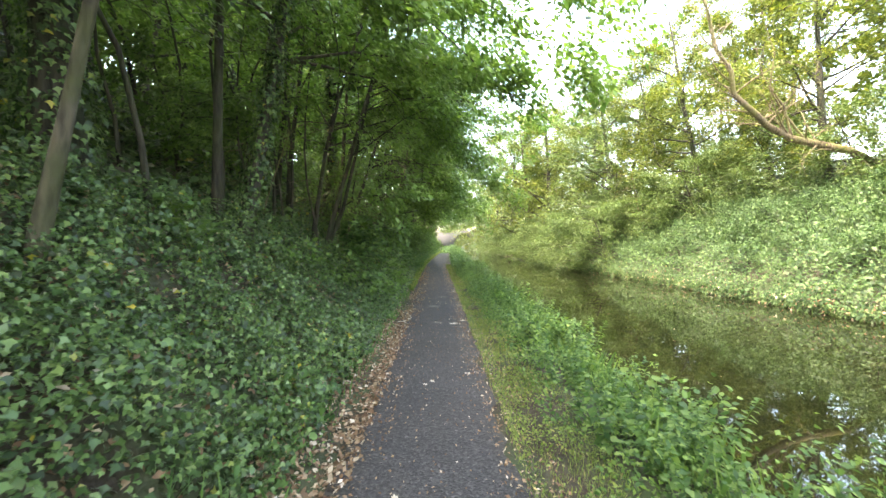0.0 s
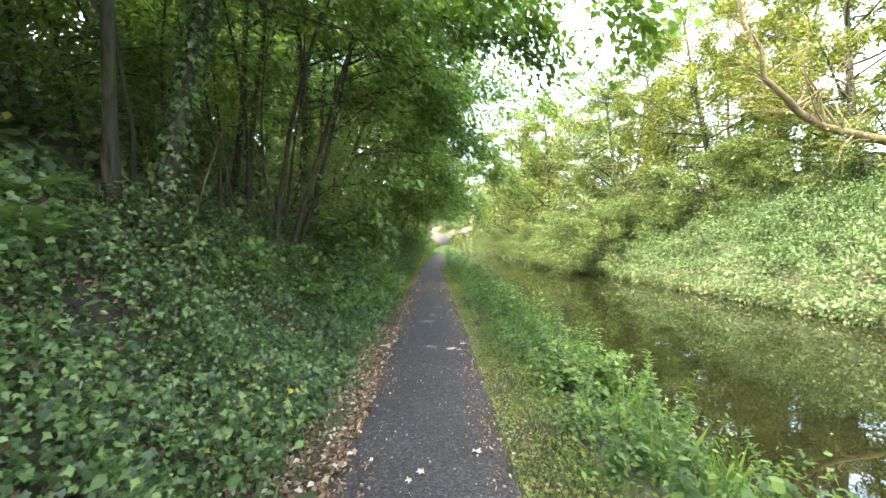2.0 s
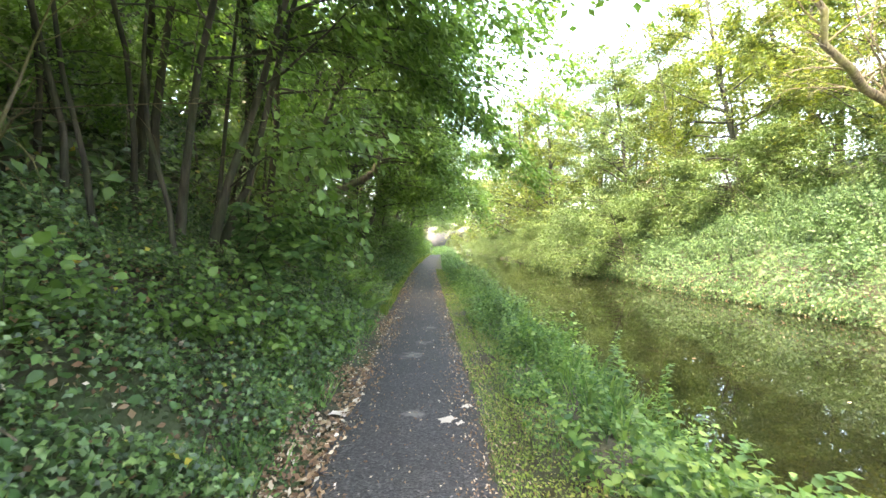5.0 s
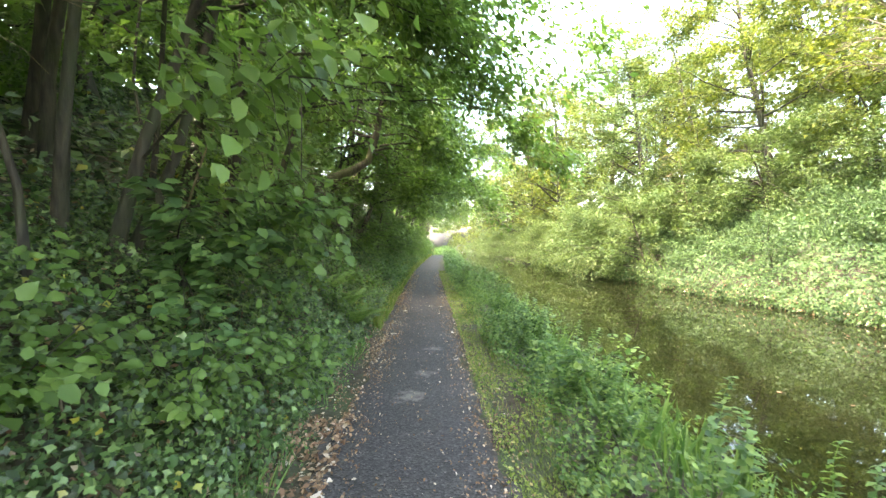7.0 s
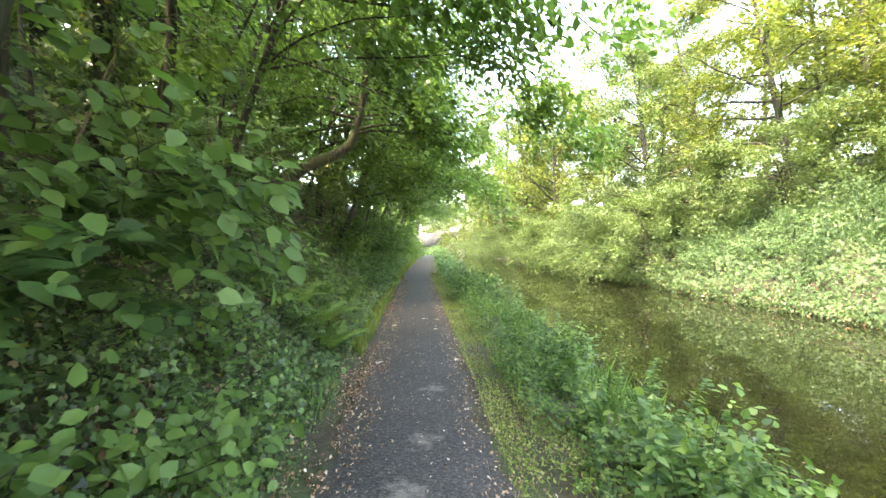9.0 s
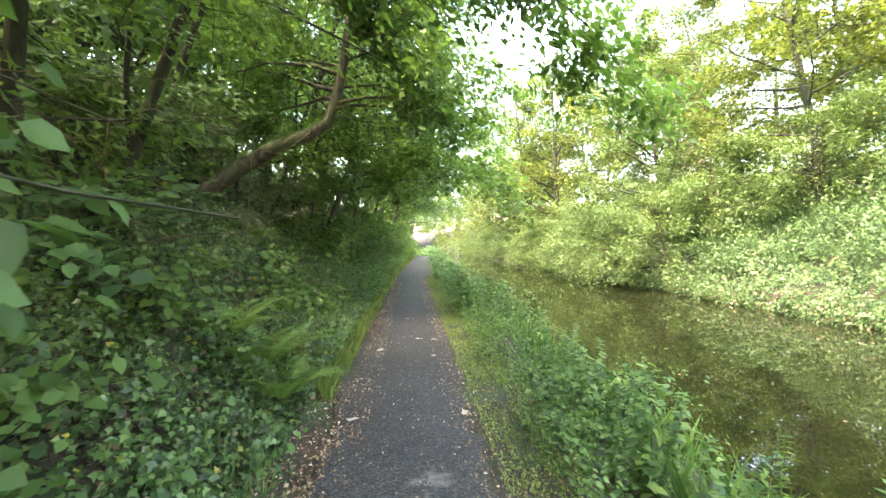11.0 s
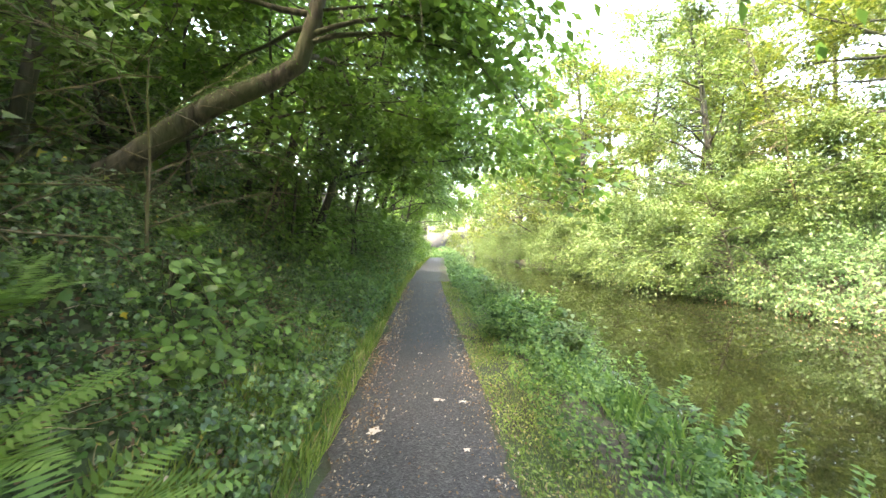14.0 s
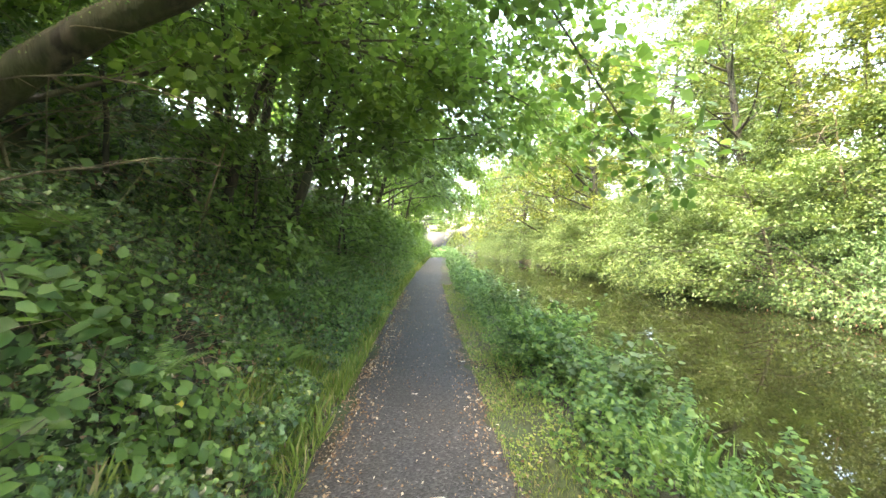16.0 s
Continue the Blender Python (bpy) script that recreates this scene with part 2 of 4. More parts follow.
def limbs(rng, trunk, radius, count, reach, first=0.35, rise=0.5, droop=0.05, side=None, twigs=5):
    """Limbs off a trunk, each with its twigs. Returns the stems limb by limb, and the twigs' points."""
    made, tips = [], []
    k = len(trunk)
    for i in range(count):
        f = first + (1 - first) * (i + rng.random()) / count
        at = f * (k - 1)
        i0 = min(int(at), k - 2)
        p = trunk[i0] + (trunk[i0 + 1] - trunk[i0]) * (at - i0)
        az = rng.uniform(0, 2 * np.pi)
        d = np.array([np.cos(az), np.sin(az), rise * rng.uniform(0.4, 1.5)])
        if side is not None:
            d = d + np.array(side)
        ln = reach * (1.15 - 0.55 * f) * rng.uniform(0.7, 1.2)
        line = bend(rng, p, d, ln, 7, droop)
        r = min(radius * (1 - 0.7 * f) * 0.5, 0.012 * ln + 0.012)
        made.append(twigged(rng, line, r, twigs, ln, droop, tips))
    return made, tips


def twigged(rng, line, r, twigs, ln, droop, tips):
    """The stems of one limb: its own line and the twigs off it, whose points go into tips."""
    stems = [(line, np.linspace(r, 0.005, len(line)))]
    m = len(line) - 1
    for _ in range(twigs):
        g = rng.uniform(0.25, 1.0)
        j = min(int(g * m), m - 1)
        q = line[j] + (line[j + 1] - line[j]) * (g * m - j)
        e = (line[j + 1] - line[j]) / (np.linalg.norm(line[j + 1] - line[j]) + 1e-9) + rng.normal(0, 0.6, 3)
        tw = bend(rng, q, e, ln * rng.uniform(0.25, 0.45), 5, droop + 0.03, 0.2)
        stems.append((tw, np.linspace(max(0.25 * r, 0.004), 0.002, 5)))
        tips.append(tw)
    return stems


def foliage(rng, tips, count, size, spread, outline, flat=1.0, base=(0, 0, 0)):
    """Leaves along twigs, with gaps between the twigs."""
    tips = np.array(tips)
    i = rng.integers(0, len(tips), count)
    g = rng.uniform(0, 3.999, count)
    j = g.astype(int)
    fr = (g - j)[:, None]
    p = tips[i, j] * (1 - fr) + tips[i, j + 1] * fr
    p = p + rng.normal(0, 1, (count, 3)) * np.array([spread, spread, spread * 0.6])
    w = p + np.asarray(base)
    clear = (np.abs(w[:, 0] - 0.05) < 0.85) & (w[:, 2] < 2.45) & (w[:, 1] < 40)   # headroom over the path
    p, i = p[~clear], i[~clear]
    count = len(p)
    open_side = 0.75 if -5 < base[0] < 0 else 0.0   # leaves by the canal turn to the open sky over it
    nrm = np.tile([open_side, -0.2 * open_side, flat], (count, 1))
    return scatter(rng, p, nrm, size * rng.uniform(0.6, 1.3, count), outline, heading=(tips[i, 4] - tips[i, 0]) + np.array([0, 0, -0.25]), jitter=0.55)


def tree(seed, name, label, trunk, radius, bark, leaf, count, reach, n_leaves, size, spread=0.22, first=0.35, rise=0.5, droop=0.05, side=None, twigs=5, outline=OVAL, extra=(), climb=0.0, fine=False):
    """A tree: a tapered trunk, its limbs, and a crown of leaves. trunk is a list of points from the base."""
    rng = np.random.default_rng(seed)
    trunk = np.asarray(trunk, float)
    top = Matrix.Translation(trunk[0])
    loc = trunk - trunk[0]
    ob = new(name)
    ob.matrix_world = top
    k = len(loc)
    rad = radius * (1 - 0.75 * np.linspace(0, 1, k))
    rad[0] *= 1.35
    part("trunk", mesh_of("trunk", *tubes([(loc, rad)], 10), bark), ob)
    made, tips = limbs(rng, loc, radius, count, reach, first, rise, droop, side, twigs)
    for line, thick in extra:
        line = np.asarray(line, float) - trunk[0]
        own = []
        made.append(twigged(rng, line, thick, 12, 1.9, 0.06, own))
        tips += own * (3 if max(p[2] for p in line) + trunk[0][2] > 4.7 else 1)
    for stems in made:
        if fine:
            limb = part("limb", mesh_of("limb", *tubes(stems[:1], 6), bark), ob)
            for stem in stems[1:]:
                part("twig", mesh_of("twig", *tubes([stem], 4), bark), limb)
        else:
            part("limb", mesh_of("limb", *tubes(stems, 4), bark), ob)
    if climb:
        thick = int((2400 if fine else 1000) + 40000 * max(radius - 0.12, 0))
        g = rng.uniform(0, climb, thick) * (k - 1)
        j = g.astype(int)
        c = loc[j] * (1 - (g - j))[:, None] + loc[j + 1] * (g - j)[:, None]
        az = rng.uniform(0, 6.283, thick)
        out = np.stack([np.cos(az), np.sin(az), np.zeros(thick)], 1)
        pts = c + out * (rad[j] + rng.uniform(0.0, 0.12, thick))[:, None]
        v, f = scatter(rng, pts, out + np.array([0, 0, 0.4]), 0.07 * rng.uniform(0.5, 1.3, thick), IVYLEAF, heading=np.tile([0, 0, -1.0], (thick, 1)), jitter=0.4)
        part("climbing_ivy", mesh_of("climbing_ivy", v, f, IVY), ob, "dark glossy ivy climbing the trunk")
    if n_leaves:
        part("crown", mesh_of("crown", *foliage(rng, tips, n_leaves, size, spread, outline, base=trunk[0]), leaf), ob)
    return tagged(ob, label, "tree")


def near_tree(*given, **named):
    """A tree close enough for its twigs to be told apart."""
    return tree(*given, fine=True, **named)


# ---- ground ----
def far_bank(y):
    """The canal's far edge, which comes nearer beyond the bend."""
    return np.interp(y, [0, 12, 18, 26, 33, 75, 130], [10.7, 10.6, 10.3, 9.9, 9.4, 8.6, 8.2])


def lane(y):
    """How far the towpath wanders sideways: slowly towards the bank, then back to the water."""
    return np.interp(y, [0, 5, 10, 14, 18, 22, 26, 31, 38, 46, 55, 70], [0, -0.04, -0.09, -0.14, -0.22, -0.28, -0.36, -0.36, -0.24, -0.06, 0.2, 0.8])


def height(x, y):
    x, y = np.asarray(x, float), np.asarray(y, float)
    across = x
    x = x - lane(y) * np.clip(1.5 - np.abs(x) / 8, 0, 1)
    s = np.clip(-0.92 - x, 0, None)
    left = np.interp(s, [0, 0.25, 0.55, 0.92, 1.2, 1.7, 2.3, 3.6, 9.0, 25, 60], [0, 0.07, 0.27, 0.62, 0.9, 1.36, 1.85, 2.8, 6.5, 10, 12])
    near = np.interp(x, [1.5, 2.25, 2.7], [0.0, -0.22, -1.1])
    d = across - far_bank(y)
    far = np.interp(d, [-0.5, 0.0, 0.3, 5.0, 14.0, 60.0], [0.0, 0.95, 1.25, 4.3, 7.5, 9.0])
    bumps = 0.05 * np.sin(2.1 * x + 0.7 * y) * np.sin(1.3 * y - 0.9 * x) + 0.03 * np.sin(5.3 * x + 1.1) * np.sin(4.7 * y)
    bumps = bumps * np.clip((np.abs(x) - 0.75) * 2, 0, 1)
    return np.where(x < 0, left, near + far) + bumps * np.clip(2 - np.abs(x) / 40, 0, 1) - np.where(np.abs(x) < 0.9, 0.03, 0.0)


def surface(x, y):
    """The ground, or the path where it lies on it."""
    h = height(x, y)
    return np.where(np.abs(np.asarray(x) - lane(y) + 0.05) < 0.66, np.maximum(h, 0.012), h)


gx = np.unique(np.concatenate([[-1500, -600, -200, -80, -45, -30], np.arange(-22, -4, 0.8), np.arange(-4, 4.01, 0.16), np.arange(4.5, 9, 0.7), np.arange(9, 14, 0.25), np.arange(14, 28, 0.9), [34, 45, 80, 200, 600, 1500]]))
gy = np.unique(np.concatenate([[-1500, -500, -120, -40, -20], np.arange(-12, 30, 0.25), np.arange(30, 70, 0.8), np.arange(70, 130, 4), [160, 250, 600, 1500]]))
GX, GY = np.meshgrid(gx, gy, indexing="ij")
gv = np.stack([GX, GY, height(GX, GY)], -1).reshape(-1, 3)
ii, jj = np.meshgrid(np.arange(len(gx) - 1), np.arange(len(gy) - 1), indexing="ij")
c00 = ii * len(gy) + jj
c10, c01, c11 = c00 + len(gy), c00 + 1, c00 + len(gy) + 1
gf = np.concatenate([np.stack([c00, c10, c11], -1).reshape(-1, 3), np.stack([c00, c11, c01], -1).reshape(-1, 3)])
tagged(new("ground", mesh_of("ground", gv, gf, SOIL)), "dark woodland soil banks either side of the canal", "ground", kind="structure")

# towpath: a slightly crowned strip of worn tarmac
py = np.concatenate([np.arange(-12, 40, 0.1), np.arange(40, 75, 1.0)])
px = np.linspace(-1, 1, 15)
half = 0.65 + np.interp(py, [9, 14], [0, 0.06]) + 0.05 * np.sin(py * 0.9) + 0.03 * np.sin(py * 2.7 + 1) + 0.025 * np.sin(py * 6.1) + 0.02 * np.sin(py * 13.3 + 2)
other = 0.64 - np.interp(py, [4, 8], [0, 0.04]) + 0.05 * np.sin(py * 0.7 + 2) + 0.035 * np.sin(py * 3.1) + 0.03 * np.sin(py * 7.3 + 1) + 0.02 * np.sin(py * 15.1)
PX = np.where(px[:, None] < 0, half[None, :], other[None, :]) * px[:, None] - 0.05 + lane(py)[None, :]
PZ = 0.012 * (1 - px[:, None] ** 2) + 0.006 * np.sin(px[:, None] * 3.4 + py[None, :] * 1.3) * np.sin(py[None, :] * 0.8) - 0.05 * np.clip(np.abs(px[:, None]) - 0.93, 0, 1)
PY = np.broadcast_to(py[None, :], PX.shape)
pv = np.stack([PX, PY, PZ], -1).reshape(-1, 3)
ii, jj = np.meshgrid(np.arange(len(px) - 1), np.arange(len(py) - 1), indexing="ij")
c00 = ii * len(py) + jj
pf = np.concatenate([np.stack([c00, c00 + len(py), c00 + len(py) + 1], -1).reshape(-1, 3), np.stack([c00, c00 + len(py) + 1, c00 + 1], -1).reshape(-1, 3)])
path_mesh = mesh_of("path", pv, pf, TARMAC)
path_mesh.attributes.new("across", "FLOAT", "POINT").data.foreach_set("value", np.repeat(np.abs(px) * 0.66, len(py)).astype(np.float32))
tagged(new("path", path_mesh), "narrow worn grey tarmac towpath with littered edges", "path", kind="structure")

WATER_Z = -0.36
wy = np.array([-60, 0, 30, 60, 130], float)
wv = [(x, y, WATER_Z) for y in wy for x in (2.0, 7.0, 13.5)]
wf = []
for j in range(len(wy) - 1):
    for i in range(2):
        a = j * 3 + i
        wf += [(a, a + 1, a + 4), (a, a + 4, a + 3)]
tagged(new("water", mesh_of("water", wv, wf, WATER)), "still murky green canal water mirroring the trees", "water", kind="structure")


# ---- ground cover ----
def cover(seed, name, label, category, n, xr, yr, outline, size, lift, material, gaps=0.0, gap_scale=0.9, keep=None, clumps=0.0):
    """Leaves that lie over the ground in a thick uneven layer."""
    rng = np.random.default_rng(seed)
    x, y = rng.uniform(*xr, n), rng.uniform(*yr, n)
    if -5 < xr[0] < 4:
        x = x + lane(y)
    if gaps:
        f = np.sin(x * 2.3 * gap_scale + 1.7 * np.sin(y * 0.9 * gap_scale)) * np.sin(y * 1.9 * gap_scale + 1.3 * np.sin(x * 1.1))
        ok = f + rng.normal(0, 0.35, n) > -1 + 2 * gaps
        x, y = x[ok], y[ok]
    if keep is not None:
        ok = keep(x, y)
        x, y = x[ok], y[ok]
    n = len(x)
    z = surface(x, y)
    dx = (height(x + 0.1, y) - height(x - 0.1, y)) / 0.2
    nr = np.stack([-dx, np.zeros(n), np.ones(n)], 1)
    nr /= np.linalg.norm(nr, axis=1, keepdims=True)
    lump = np.sin(x * 3.1 + 2 * np.sin(y * 1.7)) * np.sin(y * 2.3) + 0.6 * np.sin(x * 7.3 + 1.5 * np.sin(y * 5.1)) * np.sin(y * 6.1 + x)
    up = rng.random(n) ** 1.3 * lift * np.clip(0.7 + 0.55 * lump, 0.05, 2)
    up = up * (1 + clumps * np.sin(x * 1.9 + 1.4 * np.sin(y * 1.1)) * np.sin(y * 1.6 + 0.8 * x)) + clumps * 0.3 * lift * np.clip(np.sin(x * 2.7 + y) * np.sin(y * 2.9 - x), 0, 1)
    p = np.stack([x, y, z], 1) + nr * (0.015 + up)[:, None]
    hd = np.stack([dx * 0 + np.sign(-x) * -0.5, np.zeros(n) - 0.2, -0.6 * np.ones(n)], 1)
    v, f = scatter(rng, p, nr + np.array([0, -0.25, 0.2]), size * rng.uniform(0.55, 1.35, n), outline, heading=hd, jitter=0.7)
    return tagged(new(name, mesh_of(name, v, f, material)), label, category, kind="stuff")


cover(11, "ivy", "dense glossy dark green ivy over the steep bank", "ivy", 145000, (-3.6, -1.02), (0, 22), IVYLEAF, 0.05, 0.36, IVY, gaps=0.2, gap_scale=1.6)
cover(21, "leaf_litter", "dead brown leaves caught among the ivy", "leaf litter", 9000, (-4.0, -1.0), (0, 24), OVAL, 0.06, 0.12, DRY)
cover(22, "undergrowth", "mixed green herbs growing through the ivy", "undergrowth", 9000, (-3.6, -0.95), (0, 24), BROAD, 0.075, 0.3, NETTLE, gaps=0.5, gap_scale=0.8)
cover(12, "ivy", "dark ivy and brambles spreading up the shaded bank", "ivy", 45000, (-11, -3.4), (-4, 32), OVAL, 0.15, 0.4, IVY, gaps=0.1)
cover(13, "undergrowth", "low mixed undergrowth on the bank further along", "undergrowth", 56000, (-4.9, -0.95), (19, 45), OVAL, 0.075, 0.5, NETTLE, gaps=0.2, gap_scale=1.3, clumps=0.6)
cover(30, "undergrowth", "low green undergrowth along the distant bank", "undergrowth", 16000, (-4.9, -0.95), (45, 62), OVAL, 0.15, 0.5, NETTLE)
cover(23, "undergrowth", "green undergrowth by the distant bridge", "undergrowth", 14000, (-9, -0.9), (60, 125), OVAL, 0.3, 0.8, NETTLE)
cover(24, "undergrowth", "green undergrowth on the canal side near the bridge", "undergrowth", 5000, (0.85, 2.8), (70, 125), OVAL, 0.3, 0.8, NETTLE)
cover(25, "undergrowth", "green undergrowth on the far bank near the bridge", "undergrowth", 12000, (8, 20), (38, 125), OVAL, 0.35, 1.0, NETTLE, keep=lambda x, y: x > far_bank(y))
cover(14, "leaf_litter", "brown fallen leaves strewn along the path edge", "leaf litter", 6500, (-1.25, -0.6), (0, 10), OVAL, 0.055, 0.03, DRY, gaps=0.15)
cover(20, "leaf_litter", "thin brown leaf litter fading into the grass", "leaf litter", 7500, (-1.1, -0.64), (10, 28), OVAL, 0.032, 0.015, DRY, gaps=0.3, gap_scale=1.3)
cover(26, "leaf_litter", "loose dry leaves spilling over the tarmac edge", "leaf litter", 2600, (-0.75, -0.4), (0, 27), OVAL, 0.034, 0.008, DRY, gaps=0.45, gap_scale=1.4)
cover(15, "leaf_litter", "brown fallen leaves and twigs beside the verge", "leaf litter", 5000, (0.4, 0.85), (0, 27), OVAL, 0.03, 0.015, DRY, gaps=0.4, gap_scale=1.4)
cover(19, "leaf_litter", "pale leaf scraps scattered over the tarmac", "leaf litter", 3800, (-0.74, 0.62), (0, 30), OVAL, 0.022, 0.004, DRY)
cover(38, "leaf_litter", "small leaf scraps gathered along the path's bank edge", "leaf litter", 1900, (-0.76, -0.42), (9, 26), OVAL, 0.022, 0.006, DRY)
cover(39, "leaf_litter", "small leaf scraps gathered along the path's water edge", "leaf litter", 1900, (0.28, 0.6), (5, 26), OVAL, 0.022, 0.006, DRY)
cover(16, "weeds", "low leafy green weeds along the water's edge", "weeds", 75000, (0.92, 2.6), (0, 26), OVAL, 0.046, 0.42, WEED, gaps=0.45, gap_scale=1.7, clumps=0.8)
cover(29, "undergrowth", "tall grass and weeds where the towpath bends away", "undergrowth", 6000, (-1.0, 1.0), (58, 112), OVAL, 0.22, 0.5, NETTLE)
cover(17, "weeds", "leafy green weeds on the near bank further along", "weeds", 20000, (0.95, 2.7), (26, 75), OVAL, 0.14, 0.7, NETTLE)
cover(18, "nettles", "bright sunlit nettles over the far bank slope", "weeds", 190000, (8, 18), (3, 38), SLIVER, 0.11, 0.95, FAR_WEED, clumps=0.8, keep=lambda x, y: x > far_bank(y) - 0.1)


def overhang(seed, label, n, yr, material):
    """Leaves that hang over the far water edge."""
    rng = np.random.default_rng(seed)
    y = rng.uniform(*yr, n)
    f = rng.random(n)
    wave = 0.18 * np.sin(y * 1.7) + 0.12 * np.sin(y * 4.3 + 1)
    x = far_bank(y) + 0.35 - (0.75 + wave) * f ** 0.7
    z = WATER_Z + 0.03 + rng.random(n) * (0.75 - 0.45 * f + wave)
    v, fc = scatter(rng, np.stack([x, y, z], 1), np.tile([-0.7, 0, 0.6], (n, 1)), 0.085 * rng.uniform(0.6, 1.3, n), OVAL, heading=np.tile([-0.6, 0, -1.0], (n, 1)), jitter=0.5)
    tagged(new("bank_edge_weeds", mesh_of("bank_edge_weeds", v, fc, material)), label, "weeds", kind="stuff")


cover(27, "moss", "low yellow-green moss and clover on the verge", "moss", 30000, (0.58, 1.2), (0, 28), OVAL, 0.028, 0.04, GRASS, gaps=0.3, gap_scale=1.8)
cover(28, "moss", "low green moss and seedlings at the bank foot", "moss", 12000, (-1.5, -0.85), (0, 28), OVAL, 0.03, 0.05, NETTLE, gaps=0.4, gap_scale=1.5)
overhang(51, "weeds hanging over the far water edge", 38000, (2, 45), FAR_WEED)
overhang(52, "dry brown stems at the far water edge", 2500, (2, 36), DRY)


def turf(seed, label, n, xr, yr, size, material=GRASS, gaps=0.1):
    rng = np.random.default_rng(seed)
    x, y = rng.uniform(*xr, n), rng.uniform(*yr, n)
    if -5 < xr[0] < 4:
        x = x + lane(y)
    f = np.sin(x * 4.1 + y) * np.sin(y * 2.7 + 2 * np.sin(x * 3))
    ok = f + rng.normal(0, 0.4, n) > -1 + 2 * gaps
    x, y = x[ok], y[ok]
    p = np.stack([x, y, surface(x, y)], 1)
    v, fc = blades(rng, p, size * rng.uniform(0.4, 1.3, len(x)))
    return tagged(new("grass", mesh_of("grass", v, fc, material)), label, "grass", kind="stuff")


turf(31, "short yellow-green grass verge between path and weeds", 46000, (0.56, 1.3), (0, 30), 0.055, gaps=0.35)
turf(32, "tufts of longer grass at the foot of the bank", 6000, (-1.4, -0.9), (-1, 30), 0.2, material=NETTLE, gaps=0.62)
turf(33, "long grass at the edge of the path further along", 9000, (-2.0, -0.75), (24, 70), 0.3)
turf(36, "yellow-green grass on the foot of the bank", 30000, (-1.6, -0.84), (13.9, 34), 0.2, gaps=0.3)
turf(35, "long grass among the weeds on the near bank", 9000, (1.5, 2.6), (0, 30), 0.36, material=WEED, gaps=0.5)
turf(34, "tall bright grass among the nettles on the far bank", 30000, (12.5, 18), (4, 30), 0.5, material=FAR_WEED)

# ---- left woodland ----
def on_bank(x, y, dz=-0.1):
    return (x, y, float(height(x, y)) + dz)


def upright(seed, x, y, tall, lean=(0.0, 0.0), n=8, wobble=0.05):
    rng = np.random.default_rng(seed)
    return bend(rng, on_bank(x, y), (lean[0], lean[1], 1.0), tall, n, 0.0, wobble)


WOOD = "slender shaded woodland tree with a green crown on the bank"
kinds = [
    tree(101, "woodland_tree", WOOD, upright(1, -5.6, 4.5, 10.0, (0.1, 0.0)), 0.13, BARK, SHADE_LEAF, 22, 3.3, 6800, 0.205, spread=0.3, first=0.1, outline=SLIVER, climb=0.55),
    tree(102, "woodland_tree", WOOD, upright(2, -5.6, 20.0, 11.0, (0.06, 0.1)), 0.14, BARK, SHADE_LEAF, 22, 3.7, 6800, 0.205, spread=0.3, first=0.15, outline=SLIVER, climb=0.4),
    tree(103, "woodland_tree", WOOD, upright(3, -3.9, 22.5, 9.0, (0.18, 0.0)), 0.1, BARK, SHADE_LEAF, 22, 3.3, 6800, 0.205, spread=0.28, first=0.06, outline=SLIVER),
]
# spots with negative y are unseen behind the start, added to shade it
spots = [(-7.5, 0.5), (-6.8, 8.2), (-8.5, 12), (-6.6, 14.5), (-7.2, 17.8), (-8.6, 22), (-5.6, 25.5), (-4.0, 28.5), (-6.2, 31), (-3.6, 34), (-5.0, 39), (-3.2, 43), (-4.4, 49), (-3.0, 55), (-4.5, 62), (-2.8, 70), (-3.5, 80), (-10.5, 9), (-11, 15.5), (-9.8, 19), (-11.5, 24), (-9.5, 5.5), (-12.5, 12), (-8.5, 3), (-6, -4), (-4.0, -8), (-10, 27), (-8.5, 36), (-7.5, 45), (-12, 20), (-12, 3), (-11, 33), (-14, 15), (-9, -1), (-4.8, -1.6), (-4.4, 1.2), (-5.5, -7)]
srng = np.random.default_rng(77)
for i, (x, y) in enumerate(spots):
    b = on_bank(x, y)
    tagged(copy_thing(kinds[i % 3], pose(*b, srng.uniform(-4, 4), srng.uniform(-2, 8), srng.uniform(0, 360))), group="woodland on the bank")
for k in kinds:
    tagged(k, group="woodland on the bank")

deep = tree(109, "background_tree", "dense dark tree deep in the wood", upright(9, -15.5, 2.0, 9.0), 0.15, BARK, SHADE_LEAF, 18, 4.4, 6000, 0.36, spread=0.45, first=0.02, outline=SLIVER, twigs=3)
for x, y in [(-17, 10), (-13.5, 6.5), (-13, 18.5), (-15.5, 23), (-13.5, 28), (-14.5, 12), (-9.5, 22), (-10.2, 17), (-9.0, 26.5), (-18, 19), (-16, 30), (-13, 39), (-12, 48), (-17, -5)]:
    tagged(copy_thing(deep, pose(*on_bank(x, y), 0, 0, srng.uniform(0, 360))), group="trees deep in the wood")
tagged(deep, group="trees deep in the wood")

